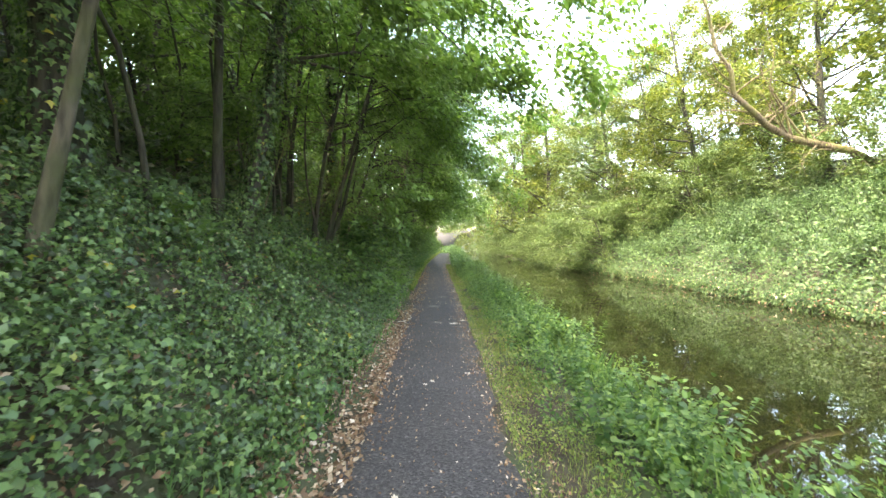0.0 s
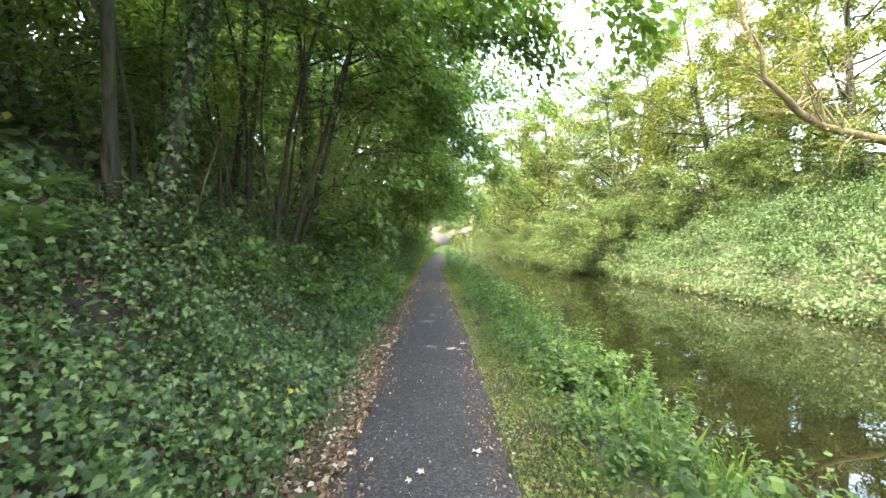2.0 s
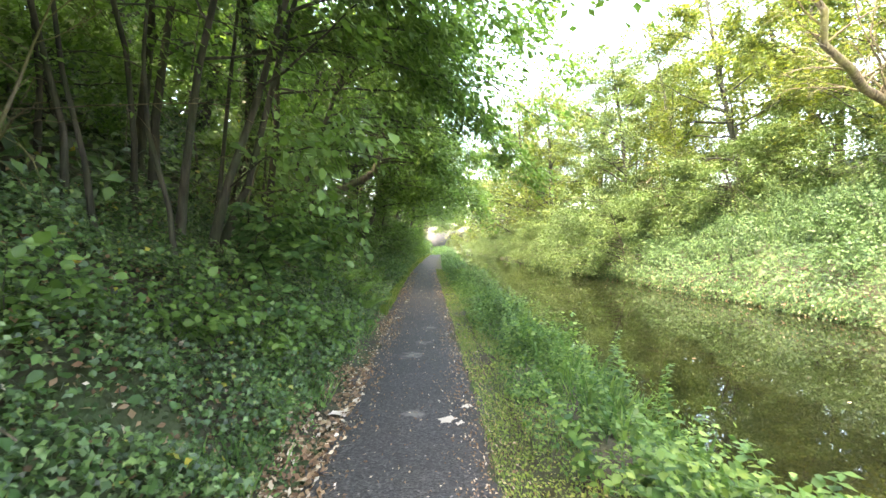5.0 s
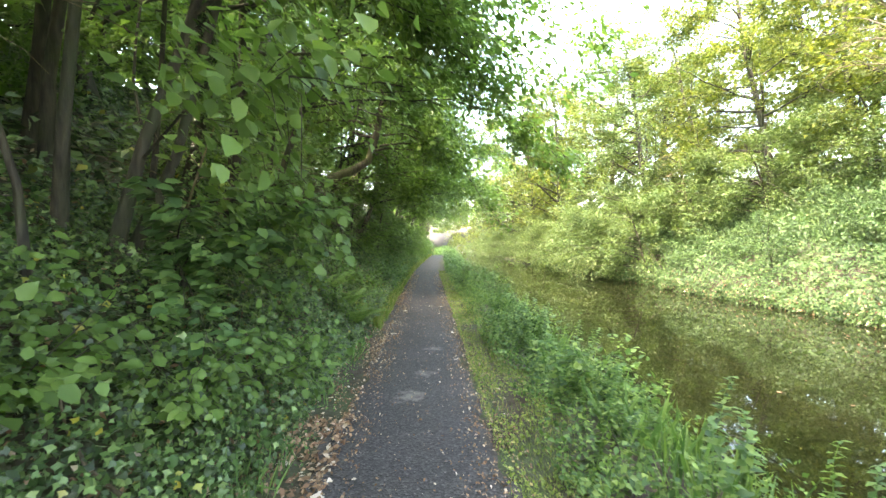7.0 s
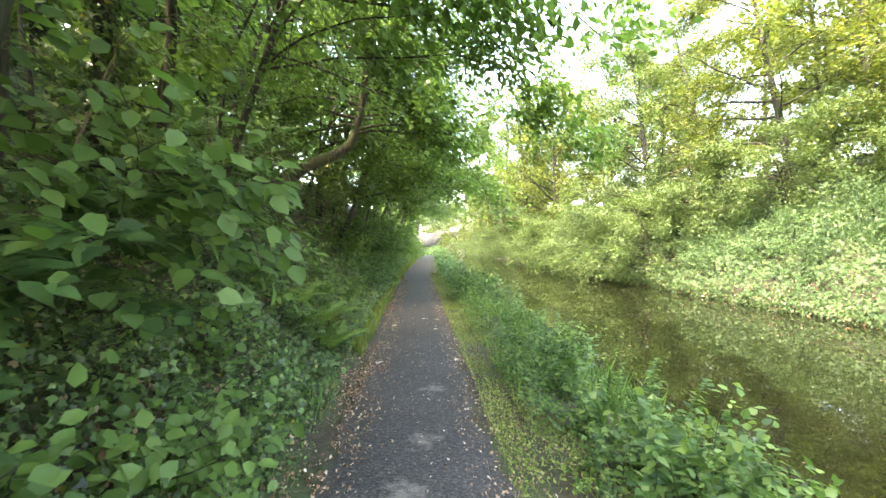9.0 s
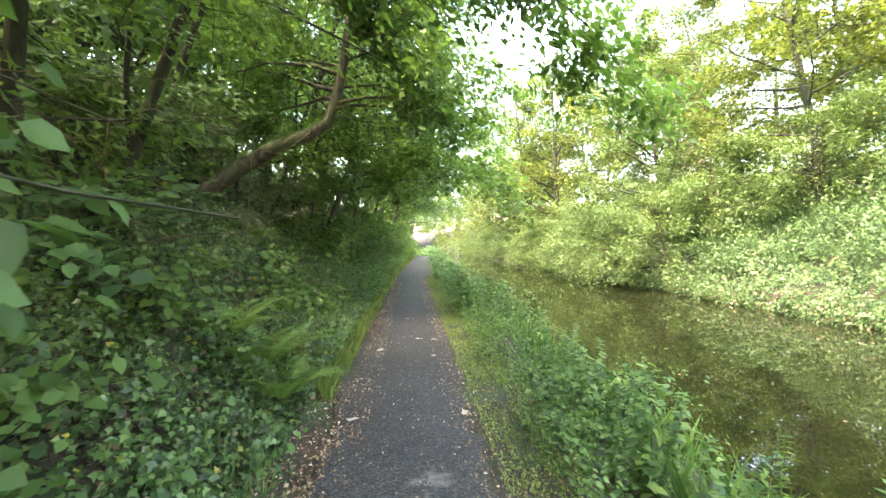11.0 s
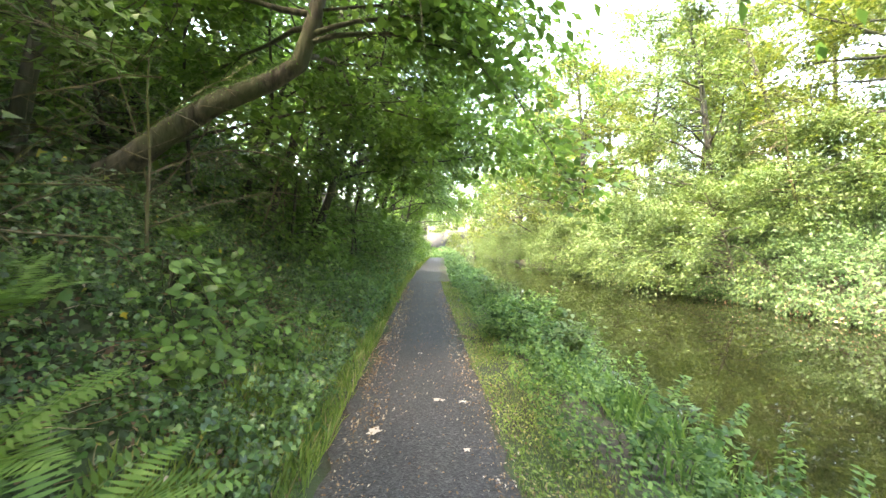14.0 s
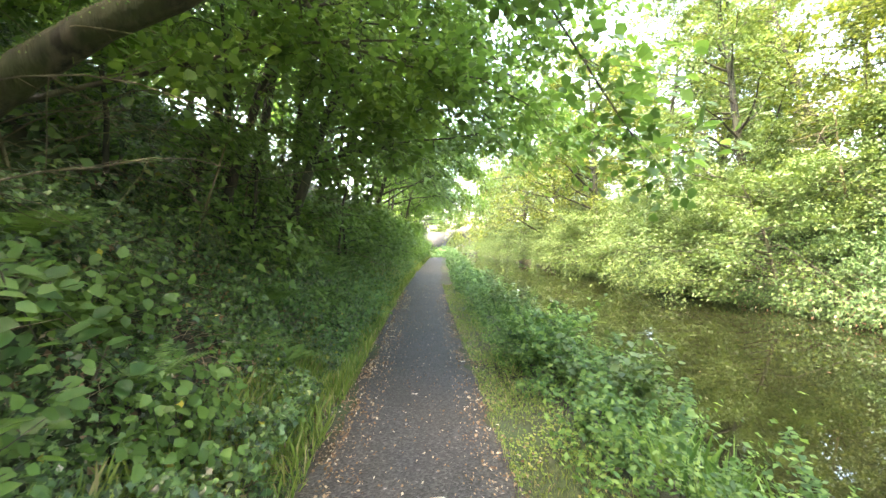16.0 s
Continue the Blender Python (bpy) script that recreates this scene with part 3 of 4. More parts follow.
# low bushes that fill the bank between the trunks
under = tree(131, "understorey_bush", "low shaded bush among the trunks on the bank", upright(41, -3.6, 13.4, 2.2, (0.2, 0.0)), 0.04, BARK, HEDGE_LEAF, 16, 1.7, 4800, 0.13, outline=SLIVER, spread=0.18, first=0.02, rise=0.4, droop=0.06)
for x, y in [(-4.6, 7.4), (-5.2, 10.5), (-4.4, 15.2), (-2.9, 20.3), (-3.3, 23.4), (-2.6, 25.8), (-2.4, 28.6), (-2.7, 31.6), (-2.3, 35), (-2.5, 39), (-2.2, 44), (-2.4, 50), (-2.3, 57), (-5.4, 1.8), (-6.5, 12.2), (-4.9, 18.6)]:
    tagged(copy_thing(under, pose(*on_bank(x, y), 0, 0, srng.uniform(0, 360))), group="bushes on the bank")
tagged(under, group="bushes on the bank")

# trees by the path that lean out over it
near_tree(111, "woodland_tree", "dark trunk with ivy beside the path", upright(11, -2.95, 6.2, 8.5, (0.12, 0.12), wobble=0.09), 0.1, BARK, SHADE_LEAF, 18, 3.0, 8000, 0.12, climb=0.55, first=0.35, side=(0.3, 0.0, 0.0),
     extra=[([(-2.6, 7.0, 4.6), (-1.6, 7.6, 5.0), (-0.4, 8.0, 5.0), (0.7, 8.2, 4.8), (1.6, 8.2, 4.3), (2.3, 8.3, 3.8)], 0.03)])
near_tree(110, "ivy_clad_tree", "old trunk thickly wrapped in dark ivy", upright(10, -3.7, 4.1, 8.0, (0.05, 0.0)), 0.2, BARK, IVY, 18, 2.6, 10000, 0.12, first=0.2, climb=0.8)
HAZEL = "thin leaning stem of a multi-stemmed hazel"
near_tree(112, "hazel_stem", HAZEL, upright(12, -2.72, 9.7, 8.0, (0.22, 0.03)), 0.055, BARK, HEDGE_LEAF, 18, 3.4, 5200, 0.11, first=0.3, side=(0.7, 0.0, 0.1), outline=BROAD,
     extra=[([(-2.5, 9.8, 2.3), (-1.9, 9.4, 2.6), (-1.2, 8.8, 2.6), (-0.7, 8.3, 2.45)], 0.014), ([(-2.5, 9.9, 1.8), (-1.9, 10.0, 2.0), (-1.3, 10.1, 1.95), (-0.95, 10.1, 1.8)], 0.012)])
near_tree(113, "hazel_stem", HAZEL, upright(13, -2.95, 9.5, 7.5, (0.1, 0.0)), 0.05, BARK, SHADE_LEAF, 14, 2.6, 4000, 0.13, first=0.3)
near_tree(114, "hazel_stem", HAZEL, upright(14, -2.8, 10.0, 8.0, (0.32, 0.15)), 0.05, BARK, SHADE_LEAF, 16, 3.4, 6000, 0.12, first=0.35, side=(0.7, 0.2, 0.1))
near_tree(116, "hazel_stem", "slim grey stem standing behind the hazel", upright(16, -3.75, 10.3, 8.0, (0.03, 0.0)), 0.065, BARK, SHADE_LEAF, 14, 2.6, 4000, 0.13, first=0.4)
near_tree(115, "woodland_tree", "brown trunk high on the ivy bank", upright(15, -2.85, 2.92, 8.0, (0.3, 0.1), wobble=0.06), 0.055, SMOOTH_BARK, SHADE_LEAF, 16, 2.8, 6000, 0.13, first=0.35)
near_tree(117, "woodland_tree", "dark curved trunk among ivy on the bank", upright(17, -3.6, 12.2, 8.5, (0.12, 0.0), wobble=0.1), 0.1, BARK, SHADE_LEAF, 18, 3.4, 7000, 0.12, climb=0.5, first=0.3, side=(0.5, 0.0, 0.0),
     extra=[([(-3.1, 13.0, 4.6), (-1.8, 13.8, 5.0), (-0.4, 14.0, 5.0), (0.8, 14.0, 4.6), (1.7, 14.0, 3.9), (2.2, 14.0, 3.3)], 0.03)])
reach = tree(118, "overhanging_tree", "leafy tree arching out over the path", upright(18, -2.9, 21.5, 9.5, (0.42, 0.0)), 0.09, BARK, HEDGE_LEAF, 24, 4.4, 7500, 0.14, spread=0.2, first=0.16, rise=0.6, side=(0.6, 0.0, 0.1), outline=SLIVER)
for x, y, turn in [(-2.8, 30, -24), (-2.7, 43, 30), (-2.6, 56, 12), (-2.6, 67, -25), (-2.4, 78, 0), (-2.3, 92, 20)]:
    tagged(copy_thing(reach, pose(*on_bank(x, y), 0, 0, turn)), group="trees arching over the path")
tagged(reach, group="trees arching over the path")

high = tree(119, "overhanging_tree", "tall tree spreading high over the path", upright(19, -3.2, 13.9, 7.5, (0.33, 0.0)), 0.07, BARK, HEDGE_LEAF, 24, 5.0, 7500, 0.11, spread=0.24, first=0.3, rise=0.22, droop=0.05, twigs=8, side=(1.0, 0.0, 0.0))
for x, y, turn in [(-3.8, 20.2, 14), (-3.3, 25.5, -8)]:
    tagged(copy_thing(high, pose(*on_bank(x, y), 0, 0, turn)), group="trees arching over the path")
tagged(high, group="trees arching over the path")

# boughs that hang out over the path and the near water
def bough(start, end, crest):
    """A limb that climbs from the trunk, levels out and droops to its end."""
    f = np.linspace(0, 1, 9)[:, None]
    line = np.array(start) * (1 - f) + np.array(end) * f
    line[:, 2] += crest * np.sin(np.pi * f[:, 0] ** 0.8)
    return [tuple(p) for p in line]


def bough_tree(seed, y, ends, leaf, outline):
    trunk = upright(seed, -3.3, y, 8.0, (0.16, 0.0), wobble=0.06)
    lines = []
    for k, (ex, ey, ez, crest) in enumerate(ends):
        lines.append((bough(trunk[3 + k % 3], (ex, y + ey, ez), crest), 0.03))
    return tree(seed, "overhanging_tree", "slender tree with long leafy boughs over the path", trunk, 0.075, BARK, leaf, 8, 2.2, 7800, 0.13, spread=0.2, first=0.35, side=(0.8, 0, 0.1), outline=outline, extra=lines)


boughed = [
    bough_tree(151, 6.2, [(2.4, 0.5, 4.2, 0.9), (1.5, 1.8, 4.6, 0.8), (3.2, 1.2, 5.2, 0.6), (0.6, 0.4, 4.3, 0.8)], HEDGE_LEAF, OVAL),
    bough_tree(152, 13.0, [(2.6, 0.2, 3.9, 1.1), (1.6, 1.4, 3.7, 1.2), (3.6, 1.8, 5.6, 0.6), (0.8, -0.8, 4.0, 0.8)], SHADE_LEAF, OVAL),
    bough_tree(153, 20.2, [(1.7, -0.2, 3.1, 1.3), (2.4, 0.8, 4.2, 1.0), (3.4, 1.6, 5.2, 0.7), (0.9, 1.0, 3.6, 0.9)], HEDGE_LEAF, OVAL),
]
# the last three, out of view, are added to darken the bank at the start
for i, (x, y, turn) in enumerate([(-4.2, 10.6, 6), (-4.4, 16.6, -8), (-3.3, 23.6, 4), (-3.3, 27.5, -6), (-3.3, 31.5, 8), (-3.3, 36.5, 0), (-3.3, 42, -8), (-3.3, 48, 6), (-3.3, 55, 0), (-3.4, 1.6, 0), (-3.3, -1.8, 10), (-3.5, -5.5, -5)]):
    tagged(copy_thing(boughed[(i + 1) % 3], pose(*on_bank(x, y), 0, 0, turn)), group="trees with boughs over the path")
for k in boughed:
    tagged(k, group="trees with boughs over the path")

# saplings: thin bare stems among the trunks
sapling = [tree(140 + i, "sapling", "thin dark sapling stem in the shaded wood", upright(60 + i, -3.4, 7.6 + 0.9 * i, 5.5 + 0.6 * i, (0.1 * i, 0.05), wobble=0.1), 0.028 + 0.004 * i, BARK, SHADE_LEAF, 8, 1.4, 700, 0.1, first=0.35) for i in range(3)]
for i, (x, y) in enumerate([(-3.0, 1.9), (-3.8, 3.4), (-3.3, 4.8), (-4.4, 5.8), (-3.6, 6.9), (-5.2, 7.3), (-3.2, 8.6), (-4.3, 9.2), (-3.4, 11.2), (-4.6, 12.9), (-3.1, 14.1), (-3.9, 15.6), (-5.0, 16.4), (-4.2, 19.3), (-3.4, 20.6), (-2.9, 22.6), (-4.8, 3.9), (-5.8, 9.4), (-2.6, 8.9), (-2.5, 24.4), (-6.2, 6.2)]):
    tagged(copy_thing(sapling[i % 3], pose(*on_bank(x, y), 0, 0, srng.uniform(-60, 60))), group="saplings in the wood")
for k in sapling:
    tagged(k, group="saplings in the wood")

# the leaning tree that reaches over the path
lean = [(-5.3, 17.2, 1.75), (-4.5, 17.25, 2.15), (-3.74, 17.3, 2.58), (-3.24, 17.3, 2.95), (-2.7, 17.3, 3.28), (-2.1, 17.3, 3.52), (-1.74, 17.32, 3.75), (-1.58, 17.35, 4.25), (-1.47, 17.4, 4.8), (-1.38, 17.5, 5.8), (-1.2, 17.6, 7.2), (-0.9, 17.8, 8.6)]
low = [(-4.1, 17.3, 2.5), (-3.49, 17.9, 2.98), (-2.92, 18.0, 3.16), (-2.45, 18.0, 3.27), (-1.67, 18.0, 3.46), (-1.04, 18.1, 3.55), (-0.4, 18.3, 3.66), (0.4, 18.8, 3.7)]
side_twig = [(-1.12, 18.1, 3.55), (-0.43, 18.4, 3.44), (0.34, 18.5, 3.36), (1.0, 18.7, 3.1)]
over = [(-1.55, 17.35, 4.4), (-0.8, 17.4, 4.5), (0.1, 17.4, 4.1), (0.8, 17.4, 3.5), (1.25, 17.4, 2.8), (1.5, 17.4, 2.45)]
drop = [(-0.52, 19.0, 3.78), (-0.67, 19.1, 3.48), (-0.71, 19.1, 3.21), (-0.63, 19.1, 2.87), (-0.63, 19.1, 2.56)]
leaner = near_tree(121, "leaning_tree", "smooth brown trunk leaning low over the path", lean, 0.175, SMOOTH_BARK, SHADE_LEAF, 20, 3.0, 11000, 0.11, first=0.55, rise=0.3, side=(0.5, 0.2, 0.0), outline=BROAD, extra=[(low, 0.03), (side_twig, 0.018), (over, 0.02), (drop, 0.012)])

def moss_cushion(ob, line, n):
    """Moss along the upper side of a leaning trunk, from its third to its seventh point."""
    rng = np.random.default_rng(122)
    line = np.array(line)
    g = rng.triangular(2.0, 4.8, 6.2, n)
    j = g.astype(int)
    c = line[j] * (1 - (g - j))[:, None] + line[j + 1] * (g - j)[:, None] - line[0]
    r = 0.175 * (1 - 0.75 * g / (len(line) - 1))
    a = rng.normal(0, 0.55, n)
    up = np.stack([-0.4 * np.cos(a), np.sin(a), np.cos(a)], 1)
    v, f = scatter(rng, c + up * (r + rng.uniform(-0.005, 0.015, n))[:, None], up, 0.024 * rng.uniform(0.6, 1.4, n), OVAL, jitter=0.6)
    part("moss", mesh_of("moss", v, f, WEED), ob, "bright green moss on the trunk's upper side")


moss_cushion(leaner, lean, 3200)

# bare twigs and dead stems between the trunks
tangle = tree(161, "dead_shrub", "bare brown tangle of dead stems on the bank", upright(81, -2.9, 18.9, 2.0, (0.15, -0.1)), 0.02, PALE_BARK, SHADE_LEAF, 13, 1.7, 0, 0.1, first=0.02, rise=0.5, droop=0.09, twigs=6)
for x, y, turn in [(-3.1, 11.3, 40), (-3.0, 13.6, 110), (-3.4, 15.3, 200), (-2.7, 16.1, 300), (-3.2, 20.6, 70), (-2.8, 22.6, 160), (-3.3, 7.6, 20), (-3.6, 17.6, 250)]:
    tagged(copy_thing(tangle, pose(*on_bank(x, y), 0, 0, turn)), group="dead stems on the bank")
tagged(tangle, category="shrub", group="dead stems on the bank")

# ---- far side ----
SUNLIT = "sunlit yellow-green tree on the far bank"
far_kinds = [
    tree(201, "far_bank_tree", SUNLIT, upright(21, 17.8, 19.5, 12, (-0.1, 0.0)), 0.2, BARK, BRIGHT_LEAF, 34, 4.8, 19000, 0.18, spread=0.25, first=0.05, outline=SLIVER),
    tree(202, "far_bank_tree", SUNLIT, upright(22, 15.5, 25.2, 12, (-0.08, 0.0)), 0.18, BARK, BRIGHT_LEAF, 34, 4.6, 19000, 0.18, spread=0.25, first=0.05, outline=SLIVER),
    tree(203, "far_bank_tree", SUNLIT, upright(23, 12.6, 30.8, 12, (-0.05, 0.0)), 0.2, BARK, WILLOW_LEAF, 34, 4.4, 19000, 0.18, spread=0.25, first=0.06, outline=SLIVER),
]
for i, (x, y) in enumerate([(19.5, 25), (20.5, 13.5), (19, 6), (17.5, 32), (13.5, 38.5), (17, 39), (12.5, 46), (16, 49), (12, 55), (15, 62), (11.5, 70), (14, 80), (22, 31), (20, 44), (18.5, -3), (11, 90)]):
    tagged(copy_thing(far_kinds[(i * 2 + 1) % 3], pose(*on_bank(x, y), srng.uniform(-4, 4), srng.uniform(-8, 2), srng.uniform(0, 360))), group="trees on the far bank")
for i, (x, y, size) in enumerate([(10.6, 41, 1.15), (10.0, 49, 1.3), (9.4, 59, 1.4), (9.0, 74, 1.5), (8.5, 96, 1.6)]):
    tagged(copy_thing(far_kinds[i % 3], pose(*on_bank(x, y), 0, 0, 70 * i) @ Matrix.Scale(size, 4)), "tall pale green tree where the canal narrows", group="trees on the far bank")
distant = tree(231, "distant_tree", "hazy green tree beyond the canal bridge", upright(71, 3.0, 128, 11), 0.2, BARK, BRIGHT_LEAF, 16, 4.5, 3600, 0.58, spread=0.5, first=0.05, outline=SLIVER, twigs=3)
for x, y in [(-5, 124), (9, 132), (16, 122), (-2, 138), (6, 142), (12, 104), (-11, 118), (24, 118), (20, 100), (-7, 100), (-6, 88), (24, 20), (25, 9), (25, 38), (23, 28), (24, 0), (26, 48), (16, -11), (22, 58), (19, 70)]:
    tagged(copy_thing(distant, pose(*on_bank(x, y), 0, 0, srng.uniform(0, 360))), group="trees beyond the bridge")
tagged(distant, group="trees beyond the bridge")
for k in far_kinds:
    tagged(k, group="trees on the far bank")
shrub = tree(211, "waterside_bush", "leafy bush hanging over the far water edge", upright(31, 10.3, 26.5, 3.4, (-0.2, 0.0)), 0.07, BARK, WILLOW_LEAF, 26, 3.0, 15000, 0.125, spread=0.19, first=0.02, outline=SLIVER, rise=0.4, droop=0.1, side=(-0.45, 0, 0))
for i, (x, y) in enumerate([(10.2, 30), (9.9, 34), (9.9, 38), (9.7, 43), (9.6, 49), (9.3, 56), (9.1, 64), (9.0, 73), (9.0, 84), (17.2, 9), (17.6, 13.5), (17.4, 17.5), (17.0, 21.5), (14.4, 24), (13.2, 27), (17.6, 25), (13.2, 31), (14.8, 34)]):
    tagged(copy_thing(shrub, pose(*on_bank(x, y), 0, 0, srng.uniform(-50, 50))), group="bushes over the water")
tagged(shrub, group="bushes over the water")
mound = tree(212, "low_bush", "low leafy bush among nettles on the far bank", upright(32, 12.4, 17.2, 0.9), 0.03, BARK, FAR_WEED, 9, 1.1, 2800, 0.075, spread=0.1, first=0.02, outline=SLIVER, rise=0.7)
tagged(mound, category="bush", group="low bushes on the far bank")
clump = np.random.default_rng(83)
for i in range(30):
    y = 6.5 + 22 * i / 30 + clump.uniform(-0.5, 0.5)
    x = float(far_bank(y)) + clump.uniform(0.5, 4.8)
    m = pose(*on_bank(x, y), 0, 0, clump.uniform(0, 360)) @ Matrix.Scale(clump.uniform(0.7, 1.2), 4)
    tagged(copy_thing(mound, m), group="low bushes on the far bank")
for x, y in [(1.0, 121), (4.5, 123), (-2.5, 121), (8.0, 122), (-5.0, 119), (11.5, 120)]:
    tagged(copy_thing(shrub, pose(x, y, 0.0, 0, 0, srng.uniform(0, 360))), "leafy bush beyond the distant canal bridge", group="bushes beyond the bridge")
dead = [(17.5, 17.3, 5.0), (16.2, 17.1, 5.25), (14.9, 17.0, 5.5), (13.6, 16.7, 5.7), (12.7, 16.6, 6.25), (11.9, 16.3, 6.4), (11.2, 16.3, 7.2), (10.7, 16.0, 7.9), (10.3, 16.1, 8.9), (9.8, 15.9, 9.6), (9.7, 16.0, 10.8)]
fork = [(14.6, 17.0, 5.55), (13.4, 16.8, 6.8), (12.5, 16.6, 8.0), (11.9, 16.4, 9.6)]
stub = [(15.0, 17.0, 5.5), (14.2, 16.6, 5.0), (13.8, 16.3, 4.5)]
rise = [(13.7, 16.7, 5.8), (13.3, 16.6, 6.9), (12.6, 16.4, 7.6), (12.7, 16.3, 8.8), (12.2, 16.2, 10.0)]
hang = [(15.6, 17.0, 5.3), (14.6, 16.4, 5.2), (13.7, 16.0, 4.9), (12.9, 15.8, 4.95)]
crook = np.random.default_rng(8)
dead = [tuple(np.array(p) + crook.normal(0, 0.1, 3)) for p in dead]
near_tree(221, "bare_branch_tree", "bare weathered limb reaching out over the water", [(18.6, 17.8, float(height(18.6, 17.8)) - 0.3), (18.3, 17.5, 4.8)] + dead, 0.2, PALE_BARK, BRIGHT_LEAF, 34, 2.6, 700, 0.12, first=0.3, rise=0.7, twigs=8, side=(-0.3, 0, 0.3), extra=[(fork, 0.06), (stub, 0.035), (rise, 0.055), (hang, 0.03)])

# ---- canal bridge ----
def bridge(y, x0, x1, spring, crown, thick):
    ob = tagged(new("canal_bridge"), "small pale stone arched canal bridge far along", "bridge")
    vs, fs = [], []
    n = 24
    for k in range(n + 1):
        f = k / n
        x = x0 + (x1 - x0) * f
        z = spring + (crown - spring) * math.sin(math.pi * f) ** 0.6
        top = crown + 0.5 + 0.5 * math.sin(math.pi * f)
        vs += [(x, y, z), (x, y, top), (x, y + thick, z), (x, y + thick, top)]
        if k:
            a, b = 4 * (k - 1), 4 * k
            for q in ((a, b, b + 1, a + 1), (a + 2, a + 3, b + 3, b + 2), (a, a + 2, b + 2, b), (a + 1, b + 1, b + 3, a + 3)):
                fs += [(q[0], q[1], q[2]), (q[0], q[2], q[3])]
    part("arch", mesh_of("arch", vs, fs, STONE), ob)
    for xa, xb in ((x0 - 6, x0), (x1, x1 + 8)):
        v = [(x, yy, z) for x in (xa, xb) for yy in (y, y + thick) for z in (-1.2, crown + 0.5)]
        f = [(0, 1, 5), (0, 5, 4), (2, 6, 7), (2, 7, 3), (1, 3, 7), (1, 7, 5), (0, 4, 6), (0, 6, 2), (0, 2, 3), (0, 3, 1), (4, 5, 7), (4, 7, 6)]
        part("abutment", mesh_of("abutment", v, f, STONE), ob)


bridge(112, 2.7, 8.6, 0.4, 3.5, 4.0)


# ---- plants by the path ----
def weed(seed, tall, pairs, size):
    """A leafy herb: one upright stem with pairs of leaves."""
    rng = np.random.default_rng(seed)
    ob = new("weed_plant")
    line = bend(rng, (0, 0, -0.03), (0.15, 0, 1), tall, 7, 0.02, 0.1)
    part("stem", mesh_of("stem", *tubes([(line, np.linspace(0.006, 0.002, 7))], 5), WEED), ob)
    pts, hd, sz = [], [], []
    for i in range(pairs):
        f = 0.15 + 0.85 * i / (pairs - 1)
        j = min(int(f * 6), 5)
        p = line[j] + (line[j + 1] - line[j]) * (f * 6 - j)
        az = rng.uniform(0, 6.28)
        for k in range(3):
            a = az + k * 2.09
            pts.append(p)
            hd.append((np.cos(a), np.sin(a), rng.uniform(-0.3, 0.3)))
            sz.append(size * (1.25 - 0.7 * f) * rng.uniform(0.8, 1.2))
    v, f = scatter(rng, np.array(pts), np.tile([0, 0, 1.0], (len(pts), 1)), sz, OVAL, heading=np.array(hd) * 2, jitter=0.25)
    part("foliage", mesh_of("foliage", v, f, WEED), ob)
    return tagged(ob, "tall green leafy weed on the canal bank", "weed", "weeds on the bank")


herbs = [weed(301, 0.65, 18, 0.085), weed(302, 0.5, 16, 0.07), weed(303, 0.85, 20, 0.1), weed(304, 0.42, 14, 0.06)]
hrng = np.random.default_rng(9)
for i in range(280):
    y = 1.0 + 25 * i / 280 + hrng.uniform(-0.3, 0.3)
    x = 1.15 + 1.25 * hrng.random() + float(lane(y))
    m = pose(x, y, float(height(x, y)), hrng.uniform(-12, 12), hrng.uniform(0, 25), hrng.uniform(0, 360)) 
    if i < 4:
        herbs[i].matrix_world = m
    else:
        copy_thing(herbs[i % 4], m)


def bush(seed, x, y, label, tall, n, size, material, category="bush"):
    rng = np.random.default_rng(seed)
    ob = new("low_bush")
    ob.location = (x, y, float(height(x, y)))
    tips = []
    for i in range(26):
        az = rng.uniform(0, 6.28)
        d = (np.cos(az) * 0.8, np.sin(az) * 0.8, rng.uniform(0.6, 1.6))
        tips.append(bend(rng, (0, 0, -0.03), d, tall * rng.uniform(0.7, 1.3), 5, 0.12, 0.15))
    for t in tips[:14]:
        part("stem", mesh_of("stem", *tubes([(t, np.linspace(0.006, 0.002, 5))], 4), BARK), ob)
    v, f = foliage(rng, tips, n, size, 0.07, BROAD, base=ob.location)
    part("foliage", mesh_of("foliage", v, f, material), ob)
    return tagged(ob, label, category)


bush(401, 1.35, 19.4, "bushy green shrub at the grass verge", 0.9, 1800, 0.075, WEED)
bush(402, 1.55, 20.3, "bushy green shrub at the grass verge", 0.85, 1600, 0.075, WEED)
bush(403, 1.7, 18.3, "leafy pale green shrub leaning to the water", 0.8, 1500, 0.08, WILLOW_LEAF)
bush(404, 1.6, 6.6, "leafy low shrub on the canal bank", 0.6, 1300, 0.07, WEED)
bush(405, 1.75, 10.6, "leafy low shrub on the canal bank", 0.65, 1300, 0.07, WEED)
bush(406, 1.5, 13.3, "leafy low shrub on the canal bank", 0.6, 1300, 0.07, WEED)
bush(407, 1.55, 24.0, "leafy pale green shrub on the bank further on", 0.9, 1500, 0.09, WILLOW_LEAF)
bush(408, 1.9, 3.6, "leafy low shrub on the canal bank", 0.6, 1300, 0.07, WEED)
BRAMBLE = "trailing bramble with broad green leaves on the bank"
